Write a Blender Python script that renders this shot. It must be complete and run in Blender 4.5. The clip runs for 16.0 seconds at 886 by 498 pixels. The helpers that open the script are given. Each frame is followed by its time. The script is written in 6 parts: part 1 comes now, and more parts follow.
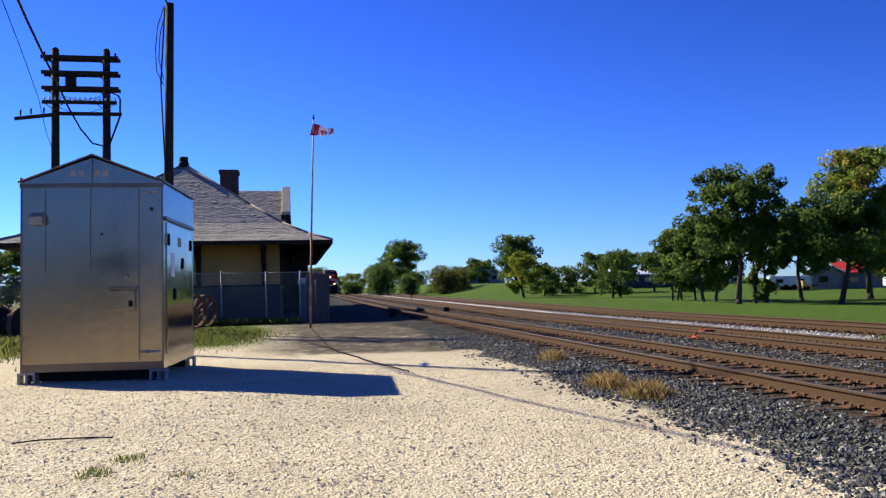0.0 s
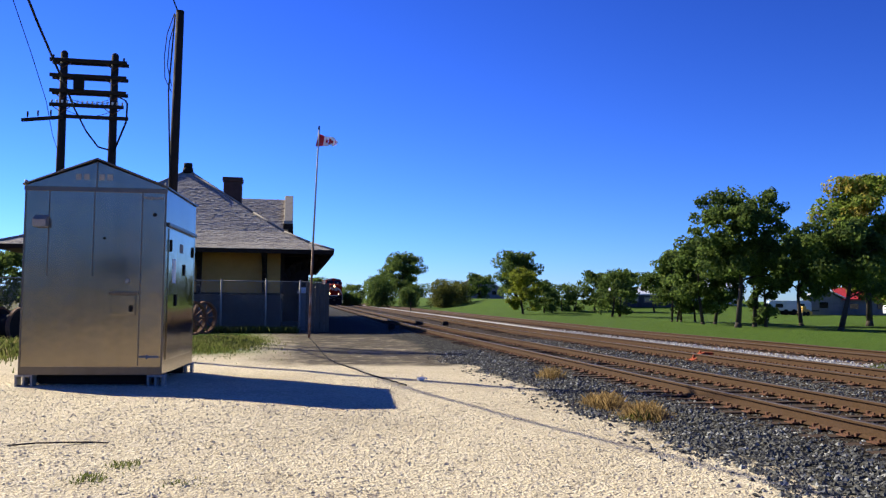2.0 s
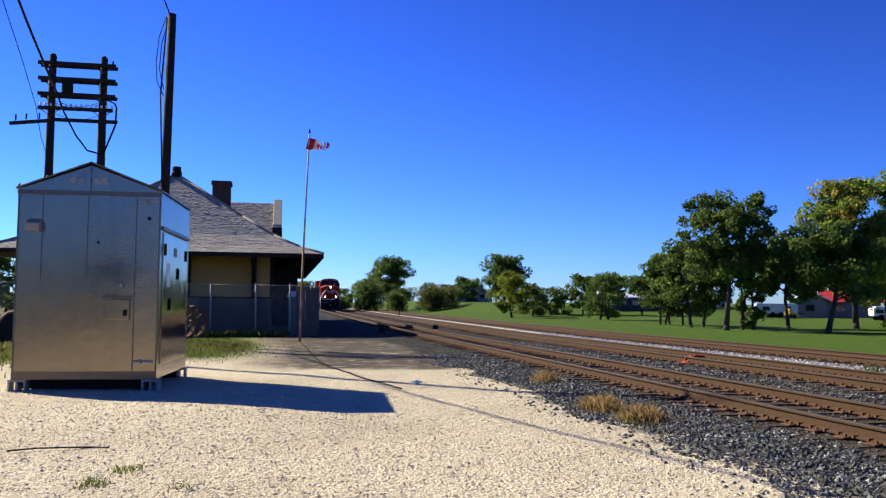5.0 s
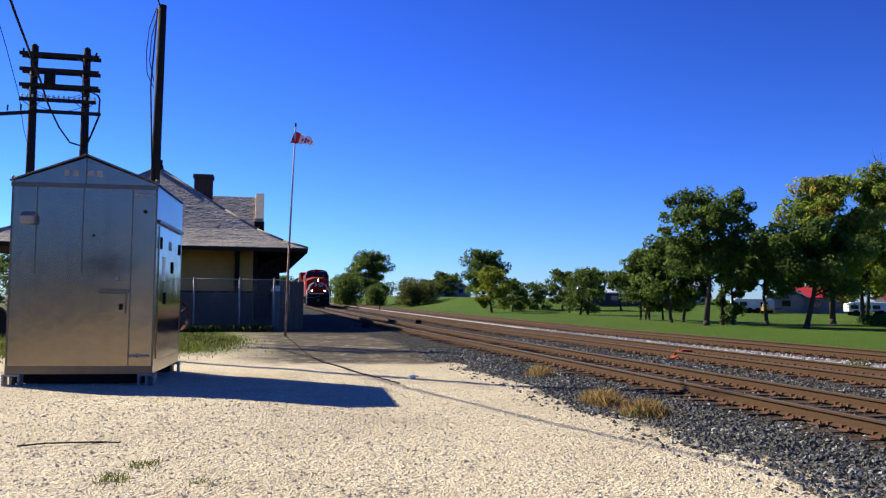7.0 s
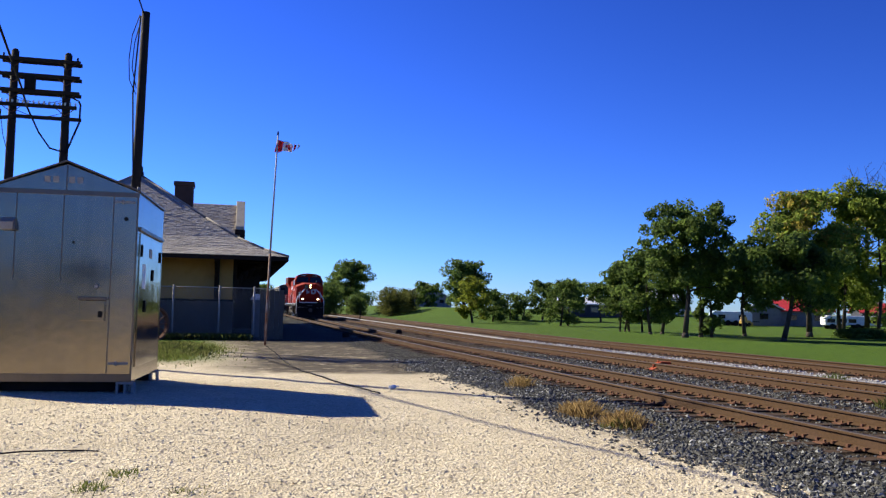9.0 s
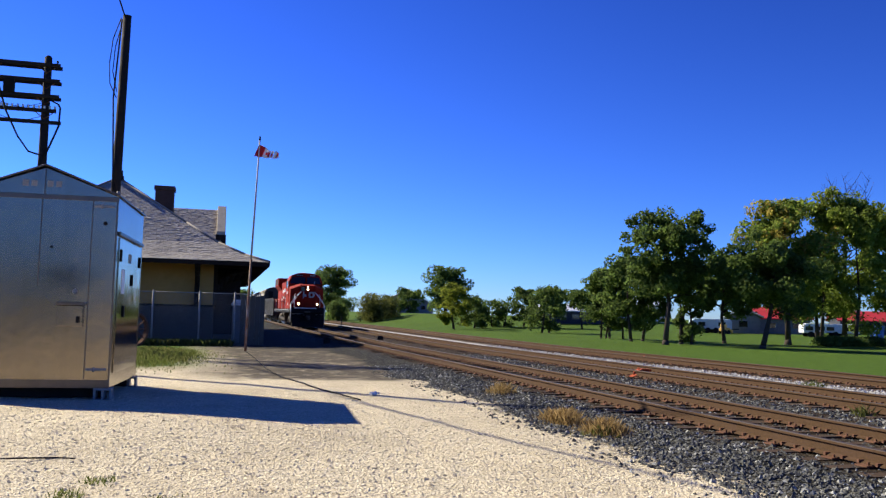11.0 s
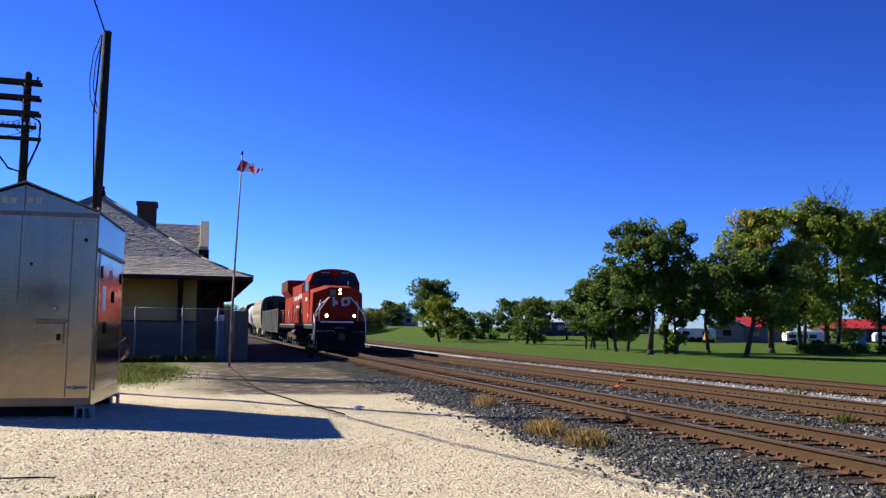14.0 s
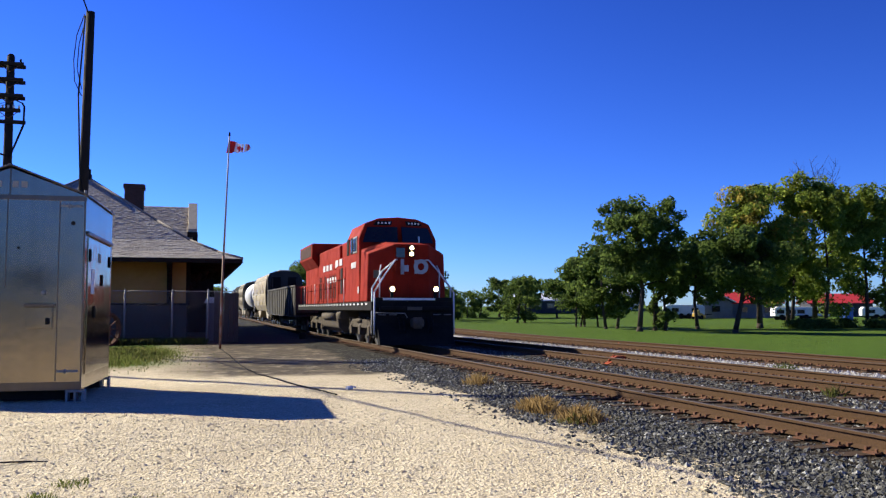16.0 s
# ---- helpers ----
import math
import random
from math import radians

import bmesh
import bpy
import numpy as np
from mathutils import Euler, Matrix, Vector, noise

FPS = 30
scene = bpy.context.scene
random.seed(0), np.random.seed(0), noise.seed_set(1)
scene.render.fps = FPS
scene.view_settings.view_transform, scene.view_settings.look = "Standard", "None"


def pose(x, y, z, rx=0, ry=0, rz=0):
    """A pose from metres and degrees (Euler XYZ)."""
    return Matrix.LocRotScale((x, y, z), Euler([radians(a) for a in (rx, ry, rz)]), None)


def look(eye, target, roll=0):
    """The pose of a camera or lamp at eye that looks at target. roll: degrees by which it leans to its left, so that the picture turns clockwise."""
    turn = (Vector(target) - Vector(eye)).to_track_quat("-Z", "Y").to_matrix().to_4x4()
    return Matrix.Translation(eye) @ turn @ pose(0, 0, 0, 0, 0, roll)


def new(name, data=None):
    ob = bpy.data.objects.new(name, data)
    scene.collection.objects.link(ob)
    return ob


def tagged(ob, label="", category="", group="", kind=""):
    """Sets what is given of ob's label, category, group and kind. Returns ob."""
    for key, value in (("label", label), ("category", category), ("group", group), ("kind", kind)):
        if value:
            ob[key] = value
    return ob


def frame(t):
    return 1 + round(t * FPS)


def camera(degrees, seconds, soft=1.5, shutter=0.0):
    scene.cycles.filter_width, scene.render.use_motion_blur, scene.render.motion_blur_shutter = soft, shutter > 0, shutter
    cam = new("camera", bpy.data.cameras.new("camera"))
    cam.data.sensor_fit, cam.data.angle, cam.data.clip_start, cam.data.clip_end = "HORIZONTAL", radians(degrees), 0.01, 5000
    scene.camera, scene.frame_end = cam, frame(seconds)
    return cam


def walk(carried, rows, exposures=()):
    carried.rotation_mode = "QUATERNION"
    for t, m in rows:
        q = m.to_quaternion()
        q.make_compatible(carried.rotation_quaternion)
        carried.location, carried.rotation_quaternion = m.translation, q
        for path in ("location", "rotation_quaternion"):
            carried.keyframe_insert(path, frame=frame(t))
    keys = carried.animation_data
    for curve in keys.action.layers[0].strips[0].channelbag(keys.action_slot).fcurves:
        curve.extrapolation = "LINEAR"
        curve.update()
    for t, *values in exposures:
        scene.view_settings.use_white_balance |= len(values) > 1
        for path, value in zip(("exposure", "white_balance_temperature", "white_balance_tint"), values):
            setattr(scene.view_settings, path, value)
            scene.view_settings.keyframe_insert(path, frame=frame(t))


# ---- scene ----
cam = camera(54.8, 16.0, 1.3)
PATH = [
    (0, (0.532, -0.476, 1.521), (0.482, 1.522, 1.614), -1.2),
    (0.5, (0.52, -0.458, 1.52), (0.484, 1.538, 1.639), -1.5),
    (1, (0.523, -0.496, 1.533), (0.463, 1.498, 1.673), -0.8),
    (1.5, (0.525, -0.526, 1.528), (0.459, 1.469, 1.654), -0.0),
    (2, (0.523, -0.502, 1.54), (0.471, 1.494, 1.665), 0.6),
    (2.5, (0.494, -0.493, 1.537), (0.457, 1.502, 1.669), 0.0),
    (3, (0.469, -0.497, 1.536), (0.413, 1.497, 1.677), -0.1),
    (3.5, (0.483, -0.517, 1.534), (0.433, 1.477, 1.671), -0.3),
    (4, (0.488, -0.509, 1.538), (0.446, 1.486, 1.668), -0.0),
    (6.3, (0.063, -0.544, 1.537), (0.064, 1.451, 1.676), 0.2),
    (6.5, (0.021, -0.52, 1.528), (0.043, 1.476, 1.662), -0.4),
    (7, (-0.009, -0.527, 1.53), (0.022, 1.469, 1.652), 0.6),
    (7.5, (-0.022, -0.525, 1.537), (0.016, 1.471, 1.663), 1.3),
    (8, (-0.044, -0.522, 1.549), (-0.004, 1.472, 1.69), 1.2),
    (8.5, (-0.03, -0.567, 1.539), (0.021, 1.427, 1.688), 0.8),
    (9, (-0.023, -0.577, 1.535), (0.052, 1.416, 1.681), 1.1),
    (11.5, (-0.017, -0.561, 1.544), (0.101, 1.429, 1.709), 1.3),
    (12, (-0.014, -0.552, 1.547), (0.1, 1.438, 1.714), 1.3),
    (12.5, (-0.01, -0.557, 1.554), (0.113, 1.431, 1.726), 1.6),
    (13, (-0.003, -0.565, 1.549), (0.138, 1.422, 1.732), 1.0),
    (13.5, (-0.004, -0.579, 1.553), (0.142, 1.407, 1.742), 0.6),
    (14, (0.011, -0.587, 1.547), (0.163, 1.398, 1.738), 0.6),
    (14.5, (0.012, -0.599, 1.544), (0.172, 1.387, 1.72), 0.3),
    (15, (0.003, -0.581, 1.538), (0.165, 1.406, 1.697), -0.1),
    (15.5, (0.004, -0.582, 1.536), (0.169, 1.406, 1.687), -0.3),
    (16, (0.001, -0.558, 1.54), (0.178, 1.429, 1.684), -0.1),
]
walk(cam, [(t, look(eye, target, roll)) for t, eye, target, roll in PATH])

# ------------------------------------------------------------ world and sun
TURN = 11.3                      # the railway runs this far left of +y
CT, ST = math.cos(radians(TURN)), math.sin(radians(TURN))


def P(n, s, z=0.0):
    """Across and along the railway to world metres."""
    return Vector((n * CT - s * ST, n * ST + s * CT, z))


def at(n, s, z=0.0, rz=0.0):
    p = P(n, s, z)
    return pose(p.x, p.y, p.z, 0, 0, TURN + rz)


SUN_ELEVATION = 33.4
to_sun = P(-1.06, 1.085)
SUN_AZIMUTH = math.degrees(math.atan2(to_sun.x, to_sun.y))   # clockwise from +y
world = bpy.data.worlds.new("sky")
scene.world = world
world.use_nodes = True
wn = world.node_tree.nodes
sky = wn.new("ShaderNodeTexSky")
sky.sky_type, sky.sun_disc = "NISHITA", False
sky.sun_elevation, sky.sun_rotation = radians(SUN_ELEVATION), radians(SUN_AZIMUTH)
sky.altitude, sky.air_density, sky.dust_density, sky.ozone_density = 300, 1.0, 0.0, 3.5
wn["Background"].inputs["Strength"].default_value = 0.082
curve = wn.new("ShaderNodeGamma")        # a clear dry sky, paler only near the horizon
curve.inputs["Gamma"].default_value = 1.65
deep = wn.new("ShaderNodeMix")           # the film's deep, saturated blue
deep.data_type, deep.blend_type = "RGBA", "MULTIPLY"
deep.inputs["Factor"].default_value = 1.0
deep.inputs["B"].default_value = (0.119, 0.178, 0.386, 1)
world.node_tree.links.new(sky.outputs["Color"], curve.inputs["Color"])
world.node_tree.links.new(curve.outputs["Color"], deep.inputs["A"])
world.node_tree.links.new(deep.outputs["Result"], wn["Background"].inputs["Color"])

sun = new("sun", bpy.data.lights.new("sun", "SUN"))
sun.data.energy, sun.data.angle, sun.data.color = 5.0, radians(0.45), (1.0, 0.93, 0.76)
sd = Vector((to_sun.x, to_sun.y, 0)).normalized() * math.cos(radians(SUN_ELEVATION)) + Vector((0, 0, math.sin(radians(SUN_ELEVATION))))
sun.matrix_world = look(sd * 60, (0, 0, 0))
scene.view_settings.exposure = 0.75


# ------------------------------------------------------------ materials
class Nodes:
    """A little node-tree writer."""
    def __init__(self, name):
        self.m = bpy.data.materials.new(name)
        self.m.use_nodes = True
        self.t = self.m.node_tree
        self.b = self.t.nodes["Principled BSDF"]
        self.co = self.add("ShaderNodeTexCoord").outputs["Object"]

    def add(self, kind, **values):
        nd = self.t.nodes.new(kind)
        for k, v in values.items():
            nd.inputs[k.replace("_", " ")].default_value = v
        return nd

    def link(self, a, b):
        self.t.links.new(a, b)

    def noise(self, scale, detail=4, rough=0.6, stretch=None, co=None):
        nd = self.add("ShaderNodeTexNoise", Scale=scale, Detail=detail, Roughness=rough)
        src = co or self.co
        if stretch:
            mp = self.add("ShaderNodeMapping", Scale=stretch)
            self.link(src, mp.inputs["Vector"])
            src = mp.outputs["Vector"]
        self.link(src, nd.inputs["Vector"])
        return nd.outputs["Fac"]

    def ramp(self, fac, *stops):
        nd = self.add("ShaderNodeValToRGB")
        el = nd.color_ramp.elements
        while len(el) < len(stops):
            el.new(0.5)
        for e, (p, c) in zip(el, stops):
            e.position = p
            e.color = (*c, 1) if len(c) == 3 else c
        self.link(fac, nd.inputs["Fac"])
        return nd.outputs["Color"]

    def grey(self, fac, a, b):
        return self.ramp(fac, (a, (0, 0, 0)), (b, (1, 1, 1)))

    def mix(self, fac, a, b, mode="MIX"):
        nd = self.t.nodes.new("ShaderNodeMix")
        nd.data_type, nd.blend_type = "RGBA", mode
        for s, v in ((nd.inputs["Factor"], fac), (nd.inputs["A"], a), (nd.inputs["B"], b)):
            if isinstance(v, (int, float)):
                s.default_value = v
            elif isinstance(v, tuple):
                s.default_value = (*v, 1)
            else:
                self.link(v, s)
        return nd.outputs["Result"]

    def math(self, op, a, b=0.0):
        nd = self.t.nodes.new("ShaderNodeMath")
        nd.operation = op
        for s, v in zip(nd.inputs, (a, b)):
            if isinstance(v, (int, float)):
                s.default_value = v
            else:
                self.link(v, s)
        return nd.outputs[0]

    def bump(self, fac, strength=0.3, distance=0.01):
        nd = self.add("ShaderNodeBump", Strength=strength, Distance=distance)
        self.link(fac, nd.inputs["Height"])
        self.link(nd.outputs["Normal"], self.b.inputs["Normal"])

    def done(self, color=None, rough=0.6, metal=0.0):
        for key, v in (("Base Color", color), ("Roughness", rough), ("Metallic", metal)):
            if v is None:
                continue
            s = self.b.inputs[key]
            if isinstance(v, (int, float)):
                s.default_value = v
            elif isinstance(v, tuple):
                s.default_value = (*v, 1)
            else:
                self.link(v, s)
        return self.m


def worn(name, c, rough=0.6, metal=0.0, scale=6.0, spread=0.25, dirt=None, dirt_amount=0.35, bump=0.15, stretch=None, distance=0.004):
    """Paint, wood or metal with grain, stains and a fine relief."""
    k = Nodes(name)
    fine, broad = k.noise(scale * 9, 5, stretch=stretch), k.noise(scale * 0.5, 3)
    lo, hi = tuple(v * (1 - spread) for v in c), tuple(min(1, v * (1 + spread)) for v in c)
    col = k.ramp(fine, (0.3, lo), (0.7, hi))
    d = dirt or tuple(v * 0.45 for v in c)
    col = k.mix(k.math("MULTIPLY", k.grey(broad, 0.45, 0.75), dirt_amount), col, d)
    k.bump(fine, bump, distance)
    k.b.inputs["Specular IOR Level"].default_value = 0.15 if rough > 0.79 else 0.5
    return k.done(col, k.ramp(broad, (0.3, (rough * 0.85,) * 3), (0.7, (min(1, rough * 1.15),) * 3)), metal)


def glow(name, c, strength):
    k = Nodes(name)
    k.b.inputs["Emission Color"].default_value = (*c, 1)
    k.b.inputs["Emission Strength"].default_value = strength
    return k.done(c, 0.3)


def stones(name, a, b, c, rough=0.85):
    """Loose stones, each with a tone of its own."""
    k = Nodes(name)
    g = k.add("ShaderNodeNewGeometry")
    col = k.ramp(g.outputs["Random Per Island"], (0.0, a), (0.5, b), (0.8, b), (1.0, c))
    col = k.mix(0.35, col, k.ramp(k.noise(60, 4), (0.3, tuple(v * 0.6 for v in b)), (0.7, c)))
    k.bump(k.noise(150, 3), 0.3, 0.003)
    k.b.inputs["Specular IOR Level"].default_value = 0.15
    return k.done(col, rough)


def leaves(name, dark, mid, light):
    k = Nodes(name)
    g = k.add("ShaderNodeNewGeometry")
    col = k.ramp(g.outputs["Random Per Island"], (0.0, dark), (0.6, mid), (1.0, light))
    col = k.mix(k.grey(k.noise(0.7, 3), 0.4, 0.65), col, mid)
    m = k.done(col, 0.8)
    k.b.inputs["Specular IOR Level"].default_value = 0.15
    k.b.inputs["Subsurface Weight"].default_value = 0.0
    tr = k.add("ShaderNodeBsdfTranslucent")
    k.link(col, tr.inputs["Color"])
    ms = k.t.nodes.new("ShaderNodeMixShader")
    ms.inputs[0].default_value = 0.66
    k.link(k.b.outputs[0], ms.inputs[1])
    k.link(tr.outputs[0], ms.inputs[2])
    k.link(ms.outputs[0], k.t.nodes["Material Output"].inputs["Surface"])
    return m


def brushed(name, c=(0.62, 0.61, 0.60), rough=0.3, smudge=None):
    """Bare sheet aluminium: rolled grain, dull stains and streaks, and a burnished smudge round a lock."""
    k = Nodes(name)
    grain = k.noise(9, 4, 0.6, (1, 1, 0.08))
    stain, broad = k.noise(2.2, 5), k.noise(0.8, 3, stretch=(1, 1, 0.35))
    col = k.mix(k.grey(stain, 0.5, 0.8), k.ramp(grain, (0.3, tuple(v * 0.93 for v in c)), (0.7, c)), tuple(v * 0.8 for v in c))
    if smudge:
        off = k.add("ShaderNodeVectorMath")
        off.operation = "SUBTRACT"
        k.link(k.co, off.inputs[0])
        off.inputs[1].default_value = smudge
        flat = k.add("ShaderNodeVectorMath")
        flat.operation = "MULTIPLY"
        k.link(off.outputs["Vector"], flat.inputs[0])
        flat.inputs[1].default_value = (0.8, 0.2, 1.5)
        d = k.add("ShaderNodeVectorMath")
        d.operation = "LENGTH"
        k.link(flat.outputs["Vector"], d.inputs[0])
        wob = k.math("ADD", d.outputs["Value"], k.math("MULTIPLY", k.noise(4.5, 5, 0.7), 0.5))
        col = k.mix(k.math("MULTIPLY", k.math("SUBTRACT", 1.0, k.grey(wob, 0.3, 0.7)), 0.75), col, tuple(v * 0.38 for v in c))
    runs = k.noise(3.2, 5, 0.7, (1, 1, 0.05))
    col = k.mix(k.math("MULTIPLY", k.grey(runs, 0.52, 0.72), 0.3), col, tuple(v * 0.62 for v in c))
    r = k.math("ADD", k.math("MULTIPLY", grain, 0.06), k.math("MULTIPLY", broad, 0.12))
    r = k.math("ADD", r, rough - 0.09)
    k.bump(k.noise(1.1, 3), 0.35, 0.02)
    return k.done(col, r, 1.0)


def ground_material():
    """One soil for the whole sheet: gravel yard, ballast bed, asphalt, white stone strip, mown grass, dry field."""
    k = Nodes("ground_soil")
    sx = k.add("ShaderNodeSeparateXYZ")
    k.link(k.co, sx.inputs[0])
    n, s = sx.outputs["X"], sx.outputs["Y"]
    wob = k.math("MULTIPLY", k.math("SUBTRACT", k.noise(0.55, 5, 0.65), 0.5), 2.2)
    wide = k.math("MULTIPLY", k.math("SUBTRACT", k.noise(0.12, 4), 0.5), 4.0)
    nw = k.math("ADD", n, wob)
    sw = k.math("ADD", s, k.math("MULTIPLY", wob, 1.6))

    def over(v, edge, soft=0.3):
        m = k.add("ShaderNodeMapRange", From_Min=edge - soft, From_Max=edge + soft)
        k.link(v, m.inputs["Value"])
        return m.outputs[0]

    def band(v, a, b, soft=0.3):
        return k.math("MULTIPLY", over(v, a, soft), k.math("SUBTRACT", 1.0, over(v, b, soft)))

    pebble = k.add("ShaderNodeTexVoronoi", Scale=44.0)
    k.link(k.co, pebble.inputs["Vector"])
    chip = k.add("ShaderNodeTexVoronoi", Scale=17.0)
    k.link(k.co, chip.inputs["Vector"])
    gravel = k.ramp(pebble.outputs["Color"], (0.05, (0.42, 0.345, 0.225)), (0.5, (0.68, 0.575, 0.39)), (0.95, (0.82, 0.72, 0.51)))
    gravel = k.mix(k.grey(k.noise(0.9, 5), 0.5, 0.8), gravel, (0.58, 0.485, 0.325))
    gravel = k.mix(k.math("MULTIPLY", k.grey(k.noise(0.28, 5, 0.65), 0.47, 0.7), 0.75), gravel, (0.45, 0.37, 0.24))
    gravel = k.mix(k.math("MULTIPLY", k.grey(k.noise(7.0, 4, 0.6), 0.52, 0.7), 0.5), gravel, (0.42, 0.345, 0.22))
    rock = k.ramp(chip.outputs["Color"], (0.1, (0.011, 0.011, 0.009)), (0.6, (0.028, 0.027, 0.022)), (0.95, (0.16, 0.15, 0.12)))
    rock = k.mix(k.math("MULTIPLY", band(n, 6.3, 13.2, 0.4), 0.6), rock, (0.055, 0.034, 0.018))
    rust = k.ramp(k.noise(14, 5), (0.3, (0.07, 0.045, 0.03)), (0.7, (0.17, 0.11, 0.07)))
    pale = k.ramp(pebble.outputs["Color"], (0.1, (0.42, 0.40, 0.37)), (0.9, (0.68, 0.66, 0.62)))
    tar = k.ramp(k.noise(5, 6, 0.7), (0.3, (0.06, 0.05, 0.037)), (0.7, (0.16, 0.132, 0.092)))
    tar = k.mix(k.grey(k.noise(0.75, 5, 0.7), 0.5, 0.66), tar, (0.25, 0.205, 0.135))
    tar = k.mix(k.math("MULTIPLY", k.grey(k.noise(1.5, 6, 0.72), 0.56, 0.66), 0.8), tar, (0.46, 0.385, 0.26))
    tar = k.mix(k.math("MULTIPLY", k.grey(k.noise(1.1, 6, 0.7), 0.58, 0.7), 0.7), tar, (0.045, 0.055, 0.018))
    lawn = k.ramp(k.noise(2.5, 6, 0.7), (0.3, (0.052, 0.100, 0.012)), (0.7, (0.098, 0.162, 0.022)))
    lawn = k.mix(k.grey(k.noise(0.09, 4), 0.45, 0.7), lawn, (0.07, 0.115, 0.015))
    field = k.ramp(k.noise(1.2, 6, 0.7), (0.3, (0.10, 0.11, 0.04)), (0.7, (0.23, 0.20, 0.10)))
    col = gravel
    col = k.mix(k.math("MULTIPLY", band(sw, 20.3, 90, 0.5), band(nw, -0.2, 6, 0.9)), col, tar)
    col = k.mix(k.math("MULTIPLY", k.math("MULTIPLY", over(s, 34, 6), over(n, -1.5, 1.5)), 0.85), col, tar)
    # dark cinders by the depot, its cast shadow deepened in their colour
    cinder_shade = k.ramp(k.noise(9, 5, 0.7), (0.3, (0.018, 0.017, 0.015)), (0.7, (0.05, 0.046, 0.04)))
    col = k.mix(k.math("MULTIPLY", over(sw, 38, 2.5), over(n, 1.5, 0.8)), col, cinder_shade)
    col = k.mix(k.math("MULTIPLY", over(s, 24.5, 1.0), k.math("SUBTRACT", 1.0, over(nw, -0.9, 0.8))), col, lawn)
    col = k.mix(k.math("SUBTRACT", 1.0, over(k.math("ADD", n, wide), -9.5, 1.2)), col, field)
    col = k.mix(over(nw, 4.75, 0.22), col, rock)
    col = k.mix(band(n, 13.3, 14.9, 0.4), col, pale)
    col = k.mix(over(nw, 14.9, 0.5), col, rust)
    col = k.mix(over(k.math("ADD", n, k.math("MULTIPLY", wob, 0.3)), 19.0, 0.3), col, lawn)
    lump = k.math("ADD", k.noise(19.0, 3, 0.55), k.math("MULTIPLY", pebble.outputs["Distance"], 0.35))
    k.bump(lump, 0.9, 0.05)
    k.b.inputs["Specular IOR Level"].default_value = 0.08
    return k.done(col, 0.95)


M = {}
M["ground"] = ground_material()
M["gravel"] = stones("limestone_gravel", (0.40, 0.33, 0.21), (0.69, 0.585, 0.395), (0.85, 0.75, 0.54))
M["ballast"] = stones("crushed_rock", (0.006, 0.006, 0.005), (0.016, 0.0155, 0.0125), (0.50, 0.49, 0.43))
M["pale_stone"] = stones("white_stone", (0.22, 0.21, 0.19), (0.42, 0.40, 0.37), (0.7, 0.68, 0.64))
M["rail"] = worn("rusted_rail", (0.082, 0.045, 0.020), 0.85, 0.05, 5, 0.3, (0.10, 0.06, 0.04), 0.6, 0.3)
M["rail_head"] = worn("rail_running_face", (0.06, 0.04, 0.024), 0.6, 0.25, 4, 0.2)
M["tie"] = worn("creosoted_tie", (0.066, 0.043, 0.027), 0.9, 0, 3, 0.45, (0.11, 0.078, 0.05), 0.5, 0.6, (1, 0.06, 1), 0.01)
M["alu"] = brushed("sheet_aluminium", (0.315, 0.262, 0.198), 0.21, (-0.78, 0.0, 2.12))
M["alu_side"] = brushed("polished_aluminium", (0.36, 0.315, 0.26), 0.10)
M["alu_dark"] = brushed("aged_aluminium_trim", (0.17, 0.142, 0.112), 0.36)
M["galv"] = worn("galvanised_steel", (0.30, 0.285, 0.26), 0.65, 0.35, 10, 0.15)
M["shingle"] = worn("weathered_shingles", (0.25, 0.225, 0.20), 0.95, 0, 3, 0.4, (0.12, 0.105, 0.095), 0.6, 0.5, None, 0.01)
M["yellow_stucco"] = worn("ochre_stucco", (0.46, 0.27, 0.085), 0.9, 0, 5, 0.12, None, 0.2, 0.3)
M["grey_wall"] = worn("grey_painted_wall", (0.115, 0.098, 0.076), 0.85, 0, 5, 0.2)
M["brown_wood"] = worn("dark_brown_timber", (0.026, 0.017, 0.012), 0.85, 0, 5, 0.3, None, 0.3, 0.3, (8, 8, 0.6))
M["cream"] = worn("cream_paint", (0.56, 0.47, 0.32), 0.7, 0, 6, 0.1)
M["brick"] = worn("dark_brick", (0.085, 0.05, 0.04), 0.9, 0, 6, 0.4)
M["pole"] = worn("old_pole_timber", (0.026, 0.020, 0.016), 0.9, 0, 5, 0.4, (0.05, 0.04, 0.032), 0.4, 0.5, (6, 6, 0.25), 0.01)
M["black"] = worn("black_paint", (0.010, 0.0095, 0.009), 0.82, 0, 6, 0.3, (0.05, 0.042, 0.035), 0.35)
M["cable"] = worn("black_cable", (0.014, 0.014, 0.015), 0.88, 0, 6, 0.2)
M["white"] = worn("white_paint", (0.78, 0.77, 0.74), 0.5, 0, 6, 0.06)
M["red"] = worn("locomotive_red", (0.33, 0.017, 0.004), 0.8, 0, 3, 0.14, (0.13, 0.013, 0.007), 0.6, 0.04)
M["underframe"] = worn("dusty_running_gear", (0.105, 0.085, 0.06), 0.85, 0, 5, 0.4, (0.05, 0.04, 0.035), 0.6)
M["glass"] = worn("dark_cab_glass", (0.012, 0.014, 0.016), 0.08, 0, 3, 0.1, None, 0.1, 0.0)
M["lamp"] = glow("lit_lamp", (1.0, 0.66, 0.30), 11)
M["steel"] = worn("worn_steel", (0.30, 0.28, 0.26), 0.4, 0.9, 6, 0.2)
